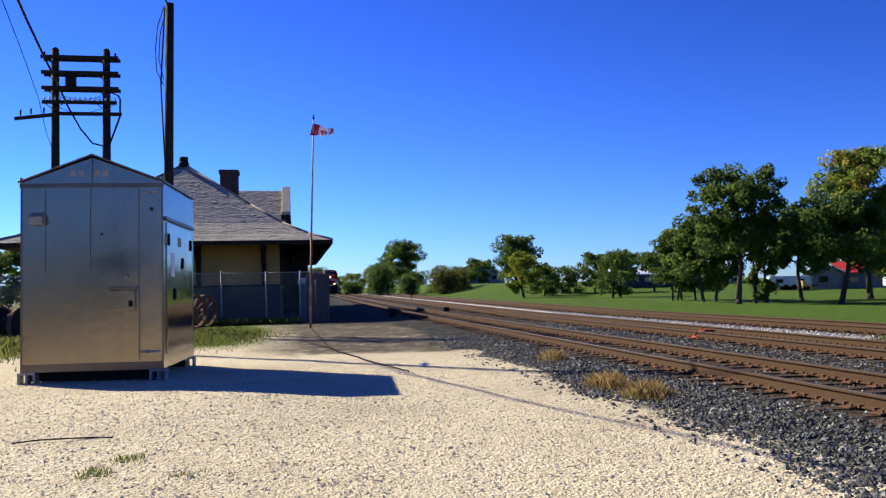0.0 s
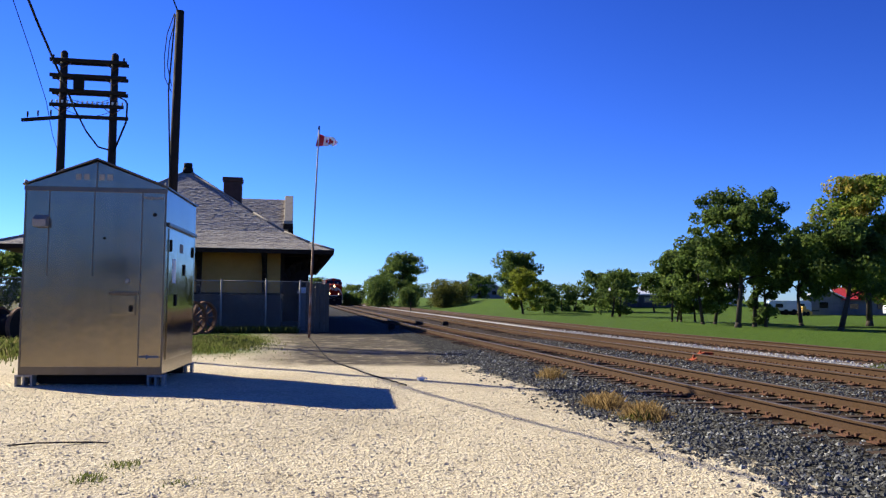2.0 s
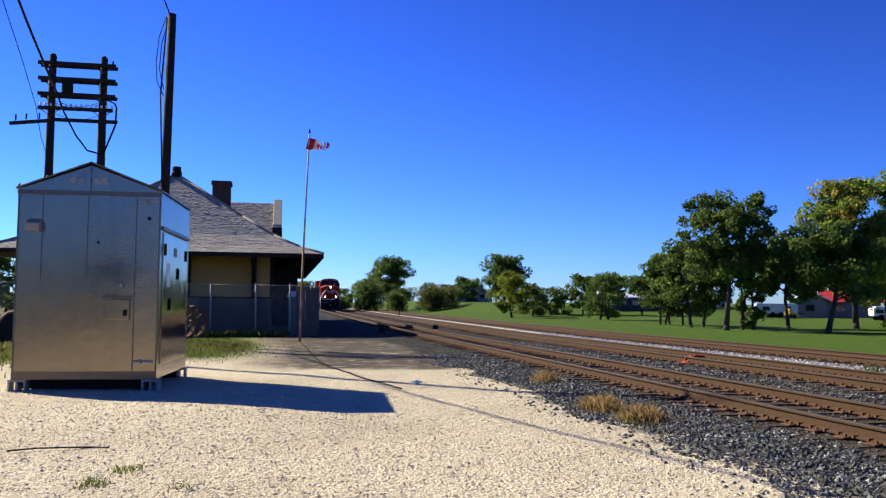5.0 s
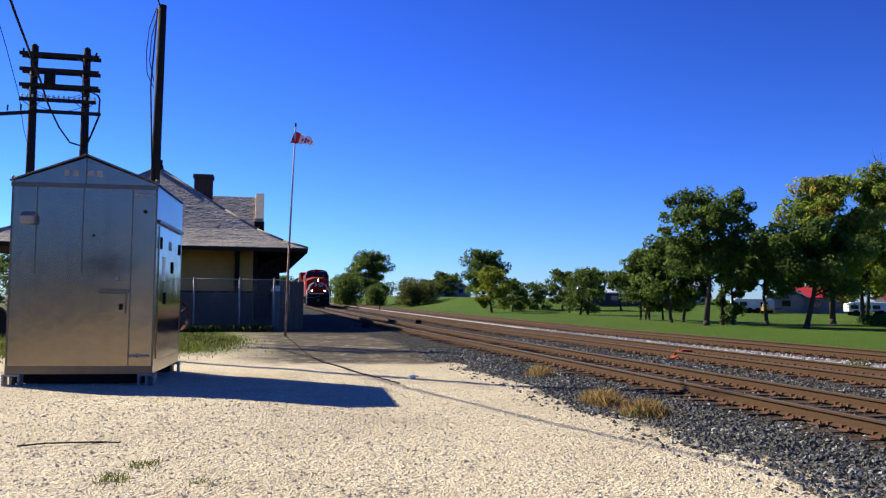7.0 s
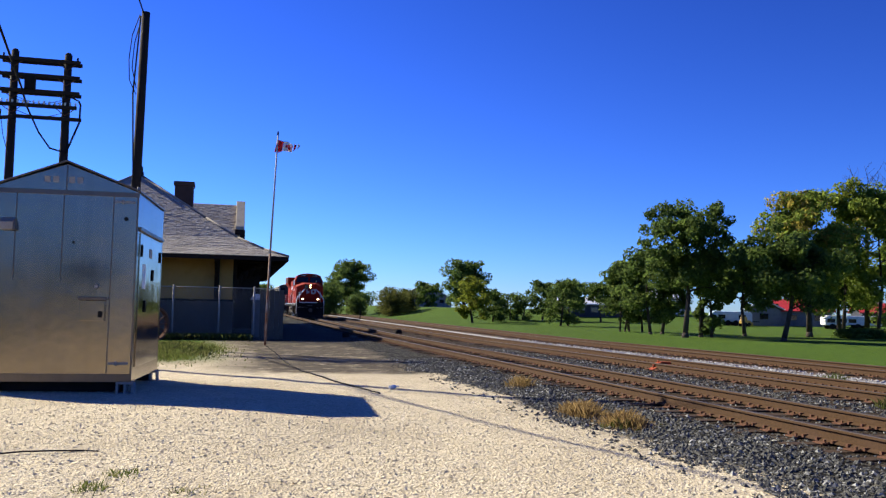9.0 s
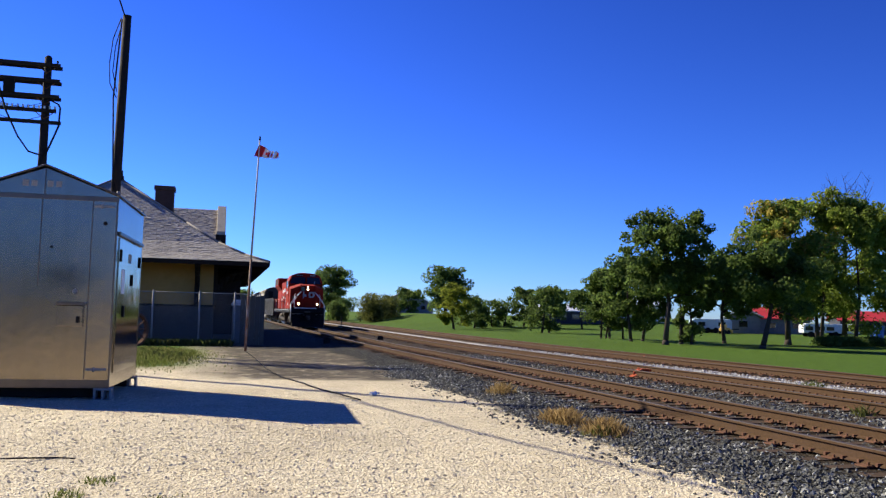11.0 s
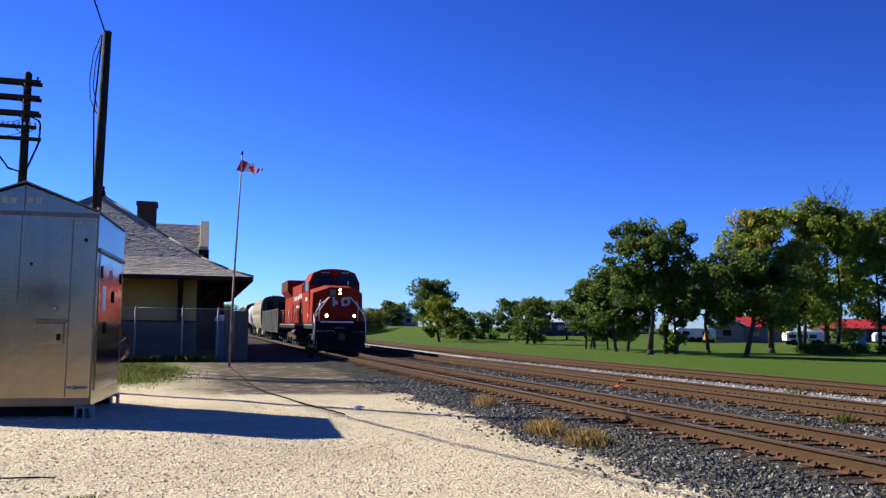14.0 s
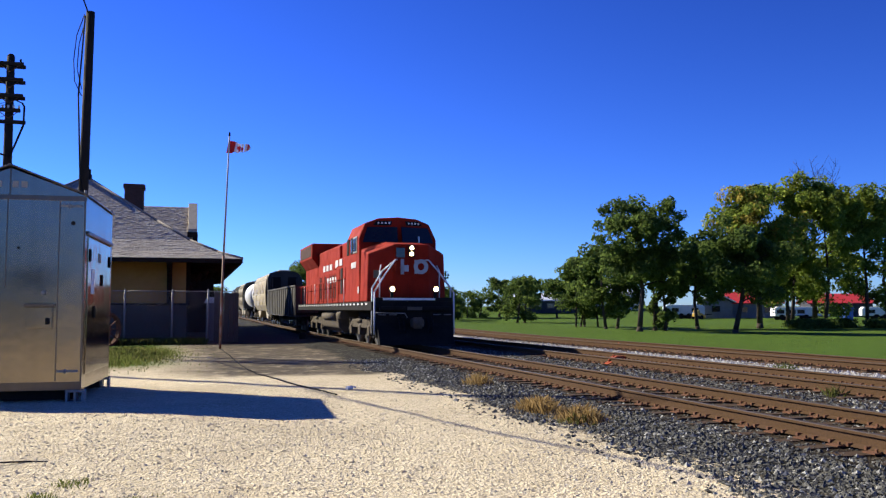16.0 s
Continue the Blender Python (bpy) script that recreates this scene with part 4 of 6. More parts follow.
def build_locomotive():
    root = thing("locomotive", at(7.52, 173, RAIL_TOP), "red diesel freight locomotive with headlights lit, pulling a train", "locomotive")
    wheels = []
    R = M["red"]
    # frame and deck
    bm = B()
    box(bm, -1.52, 1.52, 0.45, 22.0, 1.30, 1.62, 0.02)
    part("deck", bm, M["black"], root)
    for i in range(26):
        y = 1.2 + i * 0.8
        for x in (-1.535, 1.525):
            bm = B()
            box(bm, x, x + 0.01, y, y + 0.32, 1.50, 1.57)
            part("reflective_mark", bm, M["white"], root)
    # pilot, plough, platform
    bm = B()
    prism(bm, [(-1.38, 0.35), (1.38, 0.35), (1.42, 0.6), (1.42, 1.62), (-1.42, 1.62), (-1.42, 0.6)], "y", 0.25, 0.5, 0.02)
    part("pilot", bm, M["black"], root, "black front pilot plate")
    bm = B()
    prism(bm, [(0.22, 0.85), (-0.10, 0.35), (-0.28, 0.10), (0.05, 0.10), (0.22, 0.3)], "x", -1.36, 1.36, 0.02)
    part("snow_plough", bm, M["black"], root)
    bm = B()
    box(bm, -1.15, 0.75, 0.20, 0.225, 1.66, 1.74, 0.004)
    part("sill_stripe", bm, M["white"], root)
    bm = B()
    box(bm, -1.42, 1.42, 0.28, 1.1, 1.62, 1.76, 0.02)
    part("front_platform", bm, M["black"], root)
    bm = B()
    box(bm, -0.17, 0.17, -0.15, 0.3, 0.70, 1.02, 0.05)
    rod(bm, (0.0, -0.2, 0.66), (0.0, -0.2, 1.06), 0.16, 0.16, 10)
    box(bm, 0.02, 0.2, -0.38, -0.1, 0.72, 1.0, 0.05)
    part("coupler", bm, M["underframe"], root, "worn steel knuckle coupler")
    for x in (-0.62, -0.45, 0.45, 0.62):
        bm = B()
        tube(bm, [(x, 0.2, 1.05), (x, 0.05, 0.95), (x * 0.95, -0.04, 0.65), (x * 0.9, 0.0, 0.5)], 0.03, 6)
        part("air_hose", bm, M["cable"], root)
    bm = B()
    box(bm, -1.3, 1.3, 0.02, 0.24, 1.30, 1.44, 0.03)
    part("anticlimber", bm, M["black"], root)
    for x in (-1.2, -0.8, 0.8, 1.2):
        bm = B()
        tube(bm, [(x - 0.12, 0.2, 1.15), (x - 0.12, 0.12, 1.15), (x + 0.12, 0.12, 1.15), (x + 0.12, 0.2, 1.15)], 0.015, 5)
        part("grab_iron", bm, M["galv"], root)
    bm = B()
    tube(bm, [(-1.45, 0.1, 1.22), (-0.4, 0.06, 1.2), (-0.3, 0.06, 1.05)], 0.018, 5)
    part("uncoupling_lever", bm, M["galv"], root)
    bm = B()
    box(bm, -0.32, 0.22, 0.0, 0.03, 1.31, 1.43, 0.004)
    part("number_panel", bm, M["grey_wall"], root)
    # corner steps
    for sx in (-1, 1):
        bm = B()
        for z in (0.35, 0.68, 1.0, 1.3):
            box(bm, sx * 1.43 - (0.30 if sx > 0 else 0.02), sx * 1.43 + (0.02 if sx > 0 else 0.30), 0.25, 0.62, z, z + 0.04, 0.006)
        box(bm, sx * 1.44 - 0.015, sx * 1.44 + 0.015, 0.25, 0.29, 0.3, 1.62)
        box(bm, sx * 1.44 - 0.015, sx * 1.44 + 0.015, 0.6, 0.64, 0.3, 1.62)
        part("step_well", bm, M["black"], root)
        for yy, zz in ((0.24, 1.95), (0.66, 2.10)):
            bm = B()
            tube(bm, [(sx * 1.46, yy, 0.45), (sx * 1.46, yy, zz), (sx * 1.05, yy + 0.16, zz + 0.62), (sx * 0.62, 0.60, 3.12), (sx * 0.5, 0.68, 3.12)], 0.028, 6)
            part("handrail", bm, M["white"], root, "white diagonal handrail")
        bm = B()
        tube(bm, [(sx * 1.12, 0.95, 1.75), (sx * 1.12, 0.95, 2.75), (sx * 1.05, 1.05, 2.95)], 0.025, 6)
        part("grab_iron", bm, M["white"], root)
    # nose
    bm = B()
    plan = [(-1.50, 3.2), (-1.50, 1.90), (-0.66, 1.12), (0.66, 1.12), (1.50, 1.90), (1.50, 3.2)]
    lo = [bm.verts.new((x, y, 1.62)) for x, y in plan]
    hi = [bm.verts.new((x * 0.97, y + 0.05, z)) for (x, y), z in zip(plan, (3.62, 3.40, 3.70, 3.70, 3.40, 3.62))]
    mid = [bm.verts.new((x, 3.25, 3.94)) for x in (-0.64, 0.64)]
    fs = [bm.faces.new(lo), bm.faces.new((hi[0], hi[1], hi[2], mid[0])), bm.faces.new((mid[0], hi[2], hi[3], mid[1])), bm.faces.new((mid[1], hi[3], hi[4], hi[5]))]
    for i in range(5):
        fs.append(bm.faces.new((lo[i], lo[i + 1], hi[i + 1], hi[i])))
    fs.append(bm.faces.new((lo[5], lo[0], hi[0], mid[0], mid[1], hi[5])))
    bmesh.ops.recalc_face_normals(bm, faces=fs)
    bmesh.ops.bevel(bm, geom=list(bm.edges), offset=0.05, segments=3, profile=0.5, affect="EDGES")
    nose = part("nose", bm, R, root, "broad red safety-cab nose", pose(0, -0.45, 0))
    bm = B()
    box(bm, -0.62, -0.12, 1.085, 1.12, 1.75, 3.15, 0.012)
    part("nose_door", bm, R, nose)
    bm = B()
    box(bm, -0.58, -0.26, 1.075, 1.13, 3.20, 3.56, 0.012)
    part("door_window", bm, M["glass"], nose)
    # emblem: a pale square block and a pale ring-like block, no letters
    bm = B()
    box(bm, -0.42, -0.12, 1.06, 1.085, 2.70, 2.93, 0.006)
    box(bm, -0.42, -0.30, 1.06, 1.085, 2.60, 3.15, 0.006)
    part("emblem", bm, M["tank"], nose, "pale worn emblem block")
    bm = B()
    ring(bm, (0.34, 1.08, 2.88), "y", 0.27, 0.13, 0.02, 20)
    box(bm, 0.10, 0.34, 1.06, 1.10, 2.63, 2.73)
    box(bm, 0.10, 0.34, 1.06, 1.10, 3.02, 3.12)
    part("emblem", bm, M["tank"], nose, "pale worn emblem ring")
    bm = B()
    m = Matrix.Translation((-1.16, 1.56, 2.62)) @ Matrix.Rotation(radians(-43), 4, "Z")
    box(bm, -0.16, 0.16, -0.03, 0.02, -0.14, 0.14, 0.006, m)
    part("class_panel", bm, M["grey_wall"], nose)
    # headlights
    bm = B()
    box(bm, -0.12, 0.12, 0.64, 0.9, 3.23, 3.67, 0.03)
    part("headlight_housing", bm, M["black"], root)
    for z in (3.34, 3.56):
        bm = B()
        rod(bm, (0, 0.645, z), (0, 0.62, z), 0.075, 0.07, 16)
        part("headlight", bm, M["lamp"], root, "lit headlight")
    for x in (-0.80, 0.80):
        bm = B()
        rod(bm, (x, 0.40, 2.06), (x, 0.27, 2.06), 0.12, 0.12, 14)
        box(bm, x - 0.05, x + 0.05, 0.3, 0.4, 1.75, 2.0)
        hold = part("ditch_light", bm, M["black"], root)
        bm = B()
        rod(bm, (x, 0.265, 2.06), (x, 0.25, 2.06), 0.088, 0.08, 16)
        part("lens", bm, M["lamp"], hold, "lit ditch light lens")
    # cab
    bm = B()
    prof = [(-1.53, 1.62), (0.0, 1.62), (1.53, 1.62), (1.53, 4.05), (1.27, 4.66), (0.75, 4.85), (0.0, 4.89), (-0.75, 4.85), (-1.27, 4.66), (-1.53, 4.05)]
    front = [bm.verts.new((x, 2.33 + 0.22 * abs(x) + max(0, z - 3.5) * 0.28, z)) for x, z in prof]
    back = [bm.verts.new((x, 5.7, z)) for x, z in prof]
    half = (bm.faces.new([front[i] for i in (1, 2, 3, 4, 5, 6)]), bm.faces.new([front[i] for i in (6, 7, 8, 9, 0, 1)]))
    fs = [*half, bm.faces.new(back)]
    for i in range(10):
        j = (i + 1) % 10
        fs.append(bm.faces.new((front[i], front[j], back[j], back[i])))
    bmesh.ops.recalc_face_normals(bm, faces=fs)
    bmesh.ops.bevel(bm, geom=list(bm.edges), offset=0.05, segments=2, profile=0.5, affect="EDGES")
    cab = part("cab", bm, R, root, "red cab with a rounded roof")

    def front_panel(name, x0, x1, z0, z1, mat, tilt=0.28, d=0.02):
        bm = B()
        vs = [bm.verts.new((x, 2.33 + 0.22 * abs(x) + max(0, z - 3.5) * tilt - k, z)) for k in (d, -0.03) for x, z in ((x0, z0), (x1, z0), (x1 * (1 if z1 < 4.2 else 0.86), z1), (x0 * (1 if z1 < 4.2 else 0.86), z1))]
        f = [bm.faces.new(vs[:4]), bm.faces.new(vs[4:])] + [bm.faces.new((vs[i], vs[(i + 1) % 4], vs[4 + (i + 1) % 4], vs[4 + i])) for i in range(4)]
        bmesh.ops.recalc_face_normals(bm, faces=f)
        return part(name, bm, mat, cab)
    front_panel("windshield", -1.40, -0.09, 3.90, 4.50, M["glass"])
    front_panel("windshield", 0.09, 1.40, 3.90, 4.50, M["glass"])
    for x0, x1 in ((-0.98, -0.30), (0.30, 0.98)):
        bd = front_panel("number_board", x0, x1, 4.57, 4.74, M["black"])
        for i in range(4):
            bm = B()
            xx = x0 * 0.92 + (x1 - x0) * (0.18 + 0.2 * i)
            box(bm, xx - 0.03, xx + 0.03, 2.33 + 0.22 * abs(xx) + 0.315 - 0.045, 2.33 + 0.22 * abs(xx) + 0.315 - 0.0, 4.62, 4.69)
            part("figure_bar", bm, M["white"], bd)
    bm = B()
    box(bm, 0.75, 0.80, 2.56, 2.66, 3.90, 4.15, 0.01)
    part("wiper", bm, M["white"], cab)
    for sx in (-1, 1):
        for y0, y1, mat in ((3.15, 3.95, "glass"), (4.1, 4.5, "glass"), (4.85, 5.35, "brown_wood")):
            bm = B()
            x = sx * 1.535
            box(bm, x - 0.02, x + 0.02, y0, y1, 3.52, 4.16, 0.01)
            fr = part("side_window", bm, M["galv" if mat == "glass" and y0 < 4 else "black"], cab)
            bm = B()
            box(bm, x - 0.026, x + 0.026, y0 + 0.07, y1 - 0.07, 3.59, 4.09)
            part("pane", bm, M[mat], fr)
        bm = B()
        for i in range(4):
            box(bm, sx * 1.54 - 0.008, sx * 1.54 + 0.008, 3.4 + i * 0.26, 3.58 + i * 0.26, 2.95, 3.18)
        part("cab_number_bars", bm, M["white"], cab, "white painted figures as plain bars")
        bm = B()
        box(bm, sx * 1.54 - 0.008, sx * 1.54 + 0.008, 2.75, 2.95, 1.95, 2.2)
        part("class_plate", bm, M["white"], cab)
    # hood and equipment
    bm = B()
    box(bm, -1.18, 1.18, 5.7, 16.2, 1.62, 4.28, 0.06)
    hood = part("hood", bm, R, root, "long red engine hood with louvred doors")
    bm = B()
    box(bm, -1.46, 1.46, 5.7, 8.6, 1.62, 3.55, 0.05)
    part("equipment_cabinet", bm, R, root)
    bm = B()
    box(bm, -1.30, 1.30, 8.6, 10.3, 3.15, 4.2, 0.08)
    part("blower_duct", bm, R, root)
    for sx in (-1, 1):
        for i in range(9):
            y = 8.9 + i * 0.82
            bm = B()
            box(bm, sx * 1.19 - 0.015, sx * 1.19 + 0.015, y, y + 0.7, 1.75, 3.05, 0.01)
            d = part("hood_door", bm, R, hood)
            if i in (1, 2, 3, 5, 7):
                bm = B()
                for ky in (0.10, 0.40):
                    box(bm, sx * 1.205 - 0.01, sx * 1.205 + 0.012, y + ky, y + ky + 0.16, 1.85, 2.95)
                part("louvre", bm, M["black"], d)
        for i, (y, w) in enumerate(((6.05, 0.5), (6.8, 0.5), (7.6, 0.5))):
            bm = B()
            box(bm, sx * 1.47 - 0.012, sx * 1.47 + 0.012, y, y + w, 2.0, 3.1, 0.01)
            part("cabinet_door", bm, M["black"] if i == 1 else R, hood)
        # side lettering as plain bars
        for i in range(7):
            bm = B()
            y = 6.9 + i * 1.05 + (0.35 if i > 3 else 0)
            xx = sx * (1.475 if y < 8.4 else 1.315 if y < 10 else 1.19)
            box(bm, xx - 0.012, xx + 0.012, y, y + 0.62, 3.22, 3.5)
            part("letter_bar", bm, M["white"], hood, "white side lettering as a plain bar")
        for i in range(5):
            bm = B()
            y = 9.1 + i * 0.8
            box(bm, sx * 1.212 - 0.012, sx * 1.212 + 0.012, y, y + 0.45, 2.62, 2.85)
            part("letter_bar", bm, M["white"], hood)
        # walkway rails
        for i in range(11):
            y = 6.3 + i * 1.45
            bm = B()
            rod(bm, (sx * 1.5, y, 1.6), (sx * 1.5, y, 2.62), 0.018, 0.018, 6)
            part("stanchion", bm, M["white" if i % 3 == 0 else "red"], root)
        bm = B()
        tube(bm, [(sx * 1.5, 5.8, 2.62), (sx * 1.5, 21.4, 2.62)], 0.018, 6)
        part("walkway_rail", bm, M["red"], root)
    bm = B()
    box(bm, -1.2, 1.2, 16.2, 21.0, 1.62, 3.7, 0.05)
    part("radiator_base", bm, R, root)
    bm = B()
    prism(bm, [(-1.2, 3.55), (-1.55, 4.05), (-1.55, 4.82), (1.55, 4.82), (1.55, 4.05), (1.2, 3.55)], "y", 15.9, 21.0, 0.03)
    part("radiator_wing", bm, R, root, "flared red radiator housing")
    for sx in (-1, 1):
        bm = B()
        box(bm, sx * 1.55 - 0.015, sx * 1.55 + 0.015, 16.2, 20.7, 4.14, 4.72, 0.01)
        part("radiator_grille", bm, M["brick"], root)
    bm = B()
    rod(bm, (0, 4.4, 4.85), (0, 4.4, 5.05), 0.06, 0.03, 8)
    box(bm, -0.3, -0.1, 3.6, 4.2, 4.85, 4.95, 0.02)
    part("roof_antenna", bm, M["white"], cab)
    # tank and trucks
    bm = B()
    prism(bm, [(-1.35, 0.55), (-1.1, 0.32), (1.1, 0.32), (1.35, 0.55), (1.42, 1.1), (1.2, 1.32), (-1.2, 1.32), (-1.42, 1.1)], "y", 8.4, 13.3, 0.05)
    part("fuel_tank", bm, M["underframe"], root, "dusty grey fuel tank")
    for sx in (-1, 1):
        bm = B()
        rod(bm, (sx * 1.3, 7.2, 1.1), (sx * 1.3, 8.3, 1.1), 0.2, 0.2, 12)
        part("air_reservoir", bm, M["underframe"], root)
        bm = B()
        rod(bm, (sx * 1.38, 8.9, 1.02), (sx * 1.38, 12.4, 1.02), 0.16, 0.16, 12)
        part("air_reservoir", bm, M["underframe"], root)
    for y0 in (2.1, 14.2):
        ax = [y0 + 0.65, y0 + 2.5, y0 + 4.35]
        for sx in (-1, 1):
            side_frame(root, y0, y0 + 5.0, ax, sx * 0.98)
        bm = B()
        box(bm, -0.8, 0.8, y0 + 0.4, y0 + 4.6, 0.75, 1.25, 0.05)
        part("truck_bolster", bm, M["black"], root)
        wheels += [(wheelset(root, a), a) for a in ax]
    return root, wheels


def car_truck(root, yc, wheels):
    for sx in (-1, 1):
        side_frame(root, yc - 1.35, yc + 1.35, [yc - 0.87, yc + 0.87], sx * 0.95)
    bm = B()
    box(bm, -1.1, 1.1, yc - 0.25, yc + 0.25, 0.6, 1.0, 0.04)
    part("bolster", bm, M["black"], root)
    wheels += [(wheelset(root, y, 0.46), y) for y in (yc - 0.87, yc + 0.87)]


def build_hopper(mat, label, L=12.0):
    root = thing("hopper_car", at(7.52, 200, RAIL_TOP), label, "freight car", "freight cars behind the locomotive")
    wheels = []
    bm = B()
    prism(bm, [(-1.2, 1.1), (-1.5, 1.6), (-1.56, 2.6), (-1.5, 3.7), (-1.2, 4.3), (-0.7, 4.5), (0.7, 4.5), (1.2, 4.3), (1.5, 3.7), (1.56, 2.6), (1.5, 1.6), (1.2, 1.1)], "y", 1.3, L - 1.3, 0.03)
    body = part("body", bm, mat, root)
    for i in range(9):
        y = 1.5 + i * (L - 3.0) / 8
        for sx in (-1, 1):
            bm = B()
            pts = [(sx * 1.5, y, 1.6), (sx * 1.57, y, 2.6), (sx * 1.51, y, 3.7), (sx * 1.22, y, 4.28)]
            for a, b in zip(pts, pts[1:]):
                rod(bm, a, b, 0.045, 0.045, 4)
            part("rib", bm, mat, body)
    # both ends coloured dark grey, their openings black, to carry the shade there
    for y0, y1, a in ((0.5, 1.6, 1), (L - 1.6, L - 0.5, -1)):
        bm = B()
        yf, yb = (0.35, 1.9) if a > 0 else (L - 0.35, L - 1.9)
        prism(bm, [(yf, 1.25), (yf, 2.9), (yf + a * 0.12, 2.9), (yb, 1.9), (yb, 1.25)], "x", -1.45, 1.45, 0.02)
        part("slope_sheet", bm, M["grey_car"], root, "end slope sheet coloured dark for its shade")
        for x0, x1 in ((-1.42, -1.0), (1.0, 1.42)):
            bm = B()
            for x in (x0, x1):
                rod(bm, (x, yf, 1.2), (x, yf + a * 0.9, 4.1), 0.035, 0.035, 6)
            for z in np.arange(1.5, 4.0, 0.36):
                u = (float(z) - 1.2) / 2.9
                rod(bm, (x0, yf + a * 0.9 * u, float(z)), (x1, yf + a * 0.9 * u, float(z)), 0.02, 0.02, 5)
            part("end_ladder", bm, M["grey_car"], root)
        bm = B()
        box(bm, -1.45, 1.45, min(yf, yf + a * 0.9), max(yf, yf + a * 0.9), 1.0, 1.16, 0.02)
        part("end_platform", bm, M["black"], root)
        bm = B()
        prism(bm, [(-1.22, 1.1), (-1.52, 1.6), (-1.58, 2.6), (-1.52, 3.7), (-1.22, 4.32), (-0.7, 4.52), (0.7, 4.52), (1.22, 4.32), (1.52, 3.7), (1.58, 2.6), (1.52, 1.6), (1.22, 1.1)], "y", *((1.22, 1.29) if a > 0 else (L - 1.29, L - 1.22)))
        wall = part("end_wall", bm, M["grey_car"], root, "hopper end wall coloured dark for its shade")
        for x in (-0.7, 0.7):
            bm = B()
            box(bm, x - 0.38, x + 0.38, *((1.17, 1.23) if a > 0 else (L - 1.23, L - 1.17)), 3.0, 4.0, 0.03)
            part("end_opening", bm, M["black"], wall)
        bm = B()
        ya = 0.35 if a > 0 else L - 0.35
        box(bm, -0.13, 0.13, min(ya, ya - a * 0.65), max(ya, ya - a * 0.65), 0.72, 1.0, 0.03)
        part("coupler", bm, M["underframe"], root)
    for i in range(2):
        y = 4.1 + i * (L - 8.2)
        bm = B()
        prism(bm, [(y - 1.9, 1.15), (y + 1.9, 1.15), (y + 0.35, 0.42), (y - 0.35, 0.42)], "x", -1.15, 1.15, 0.02)
        part("outlet", bm, mat, root)
    bm = B()
    box(bm, -0.42, 0.42, 1.5, L - 1.5, 4.5, 4.62, 0.02)
    part("roof_hatch", bm, mat, root)
    car_truck(root, 2.1, wheels)
    car_truck(root, L - 2.1, wheels)
    return root, wheels


def build_tank():
    root = thing("tank_car", at(7.52, 240, RAIL_TOP), "white cylindrical railway tank car with black trucks", "freight car", "freight cars behind the locomotive")
    L, wheels = 16.5, []
    bm = B()
    for (y0, r0), (y1, r1) in zip([(0.9, 0.2), (1.05, 0.9), (1.4, 1.35), (1.9, 1.5), (L - 1.9, 1.5), (L - 1.4, 1.35), (L - 1.05, 0.9)], [(1.05, 0.9), (1.4, 1.35), (1.9, 1.5), (L - 1.9, 1.5), (L - 1.4, 1.35), (L - 1.05, 0.9), (L - 0.9, 0.2)]):
        rod(bm, (0, y0, 2.75), (0, y1, 2.75), r0, r1, 28)
    tank = part("tank", bm, M["tank"], root)
    bm = B()
    box(bm, -1.3, 1.3, 0.4, 2.8, 1.0, 1.2, 0.02)
    box(bm, -1.3, 1.3, L - 2.8, L - 0.4, 1.0, 1.2, 0.02)
    box(bm, -0.25, 0.25, 0.0, L, 0.75, 1.05, 0.03)
    part("stub_sill", bm, M["black"], root)
    bm = B()
    box(bm, -0.7, 0.7, L / 2 - 1, L / 2 + 1, 4.2, 4.32, 0.02)
    rod(bm, (0, L / 2, 4.2), (0, L / 2, 4.65), 0.5, 0.45, 16)
    part("dome", bm, M["black"], root)
    car_truck(root, 2.0, wheels)
    car_truck(root, L - 2.0, wheels)
    return root, wheels


def build_gondola():
    root = thing("gondola_car", at(7.52, 220, RAIL_TOP), "dark grey high-sided gondola car behind the locomotive", "freight car", "freight cars behind the locomotive")
    L, wheels = 20.6, []
    for sx in (-1, 1):
        bm = B()
        box(bm, sx * 1.5 - 0.04, sx * 1.5 + 0.04, 0.6, L - 0.6, 0.85, 2.75, 0.01)
        side = part("side", bm, M["grey_car"], root)
        for i in range(15):
            y = 0.8 + i * (L - 1.6) / 14
            bm = B()
            box(bm, sx * 1.55 - 0.03, sx * 1.55 + 0.03, y - 0.05, y + 0.06, 0.9, 2.7, 0.01)
            part("rib", bm, M["grey_car"], side)
        bm = B()
        box(bm, sx * 1.52 - 0.07, sx * 1.52 + 0.07, 0.6, L - 0.6, 2.7, 2.82, 0.01)
        part("top_chord", bm, M["grey_car"], side)
    for y in (0.6, L - 0.68):
        bm = B()
        box(bm, -1.5, 1.5, y, y + 0.08, 0.85, 2.75, 0.01)
        part("end", bm, M["grey_car"], root)
    bm = B()
    box(bm, -1.46, 1.46, 0.6, L - 0.6, 0.95, 1.1)
    part("floor", bm, M["black"], root)
    bm = B()
    box(bm, -0.2, 0.2, -0.05, L + 0.05, 0.68, 0.98, 0.03)
    part("centre_sill", bm, M["black"], root)
    car_truck(root, 2.2, wheels)
    car_truck(root, L - 2.2, wheels)
    return root, wheels


LOCO, LOCO_WHEELS = build_locomotive()
CARS = [(LOCO, LOCO_WHEELS, 0.0, 0.52)]
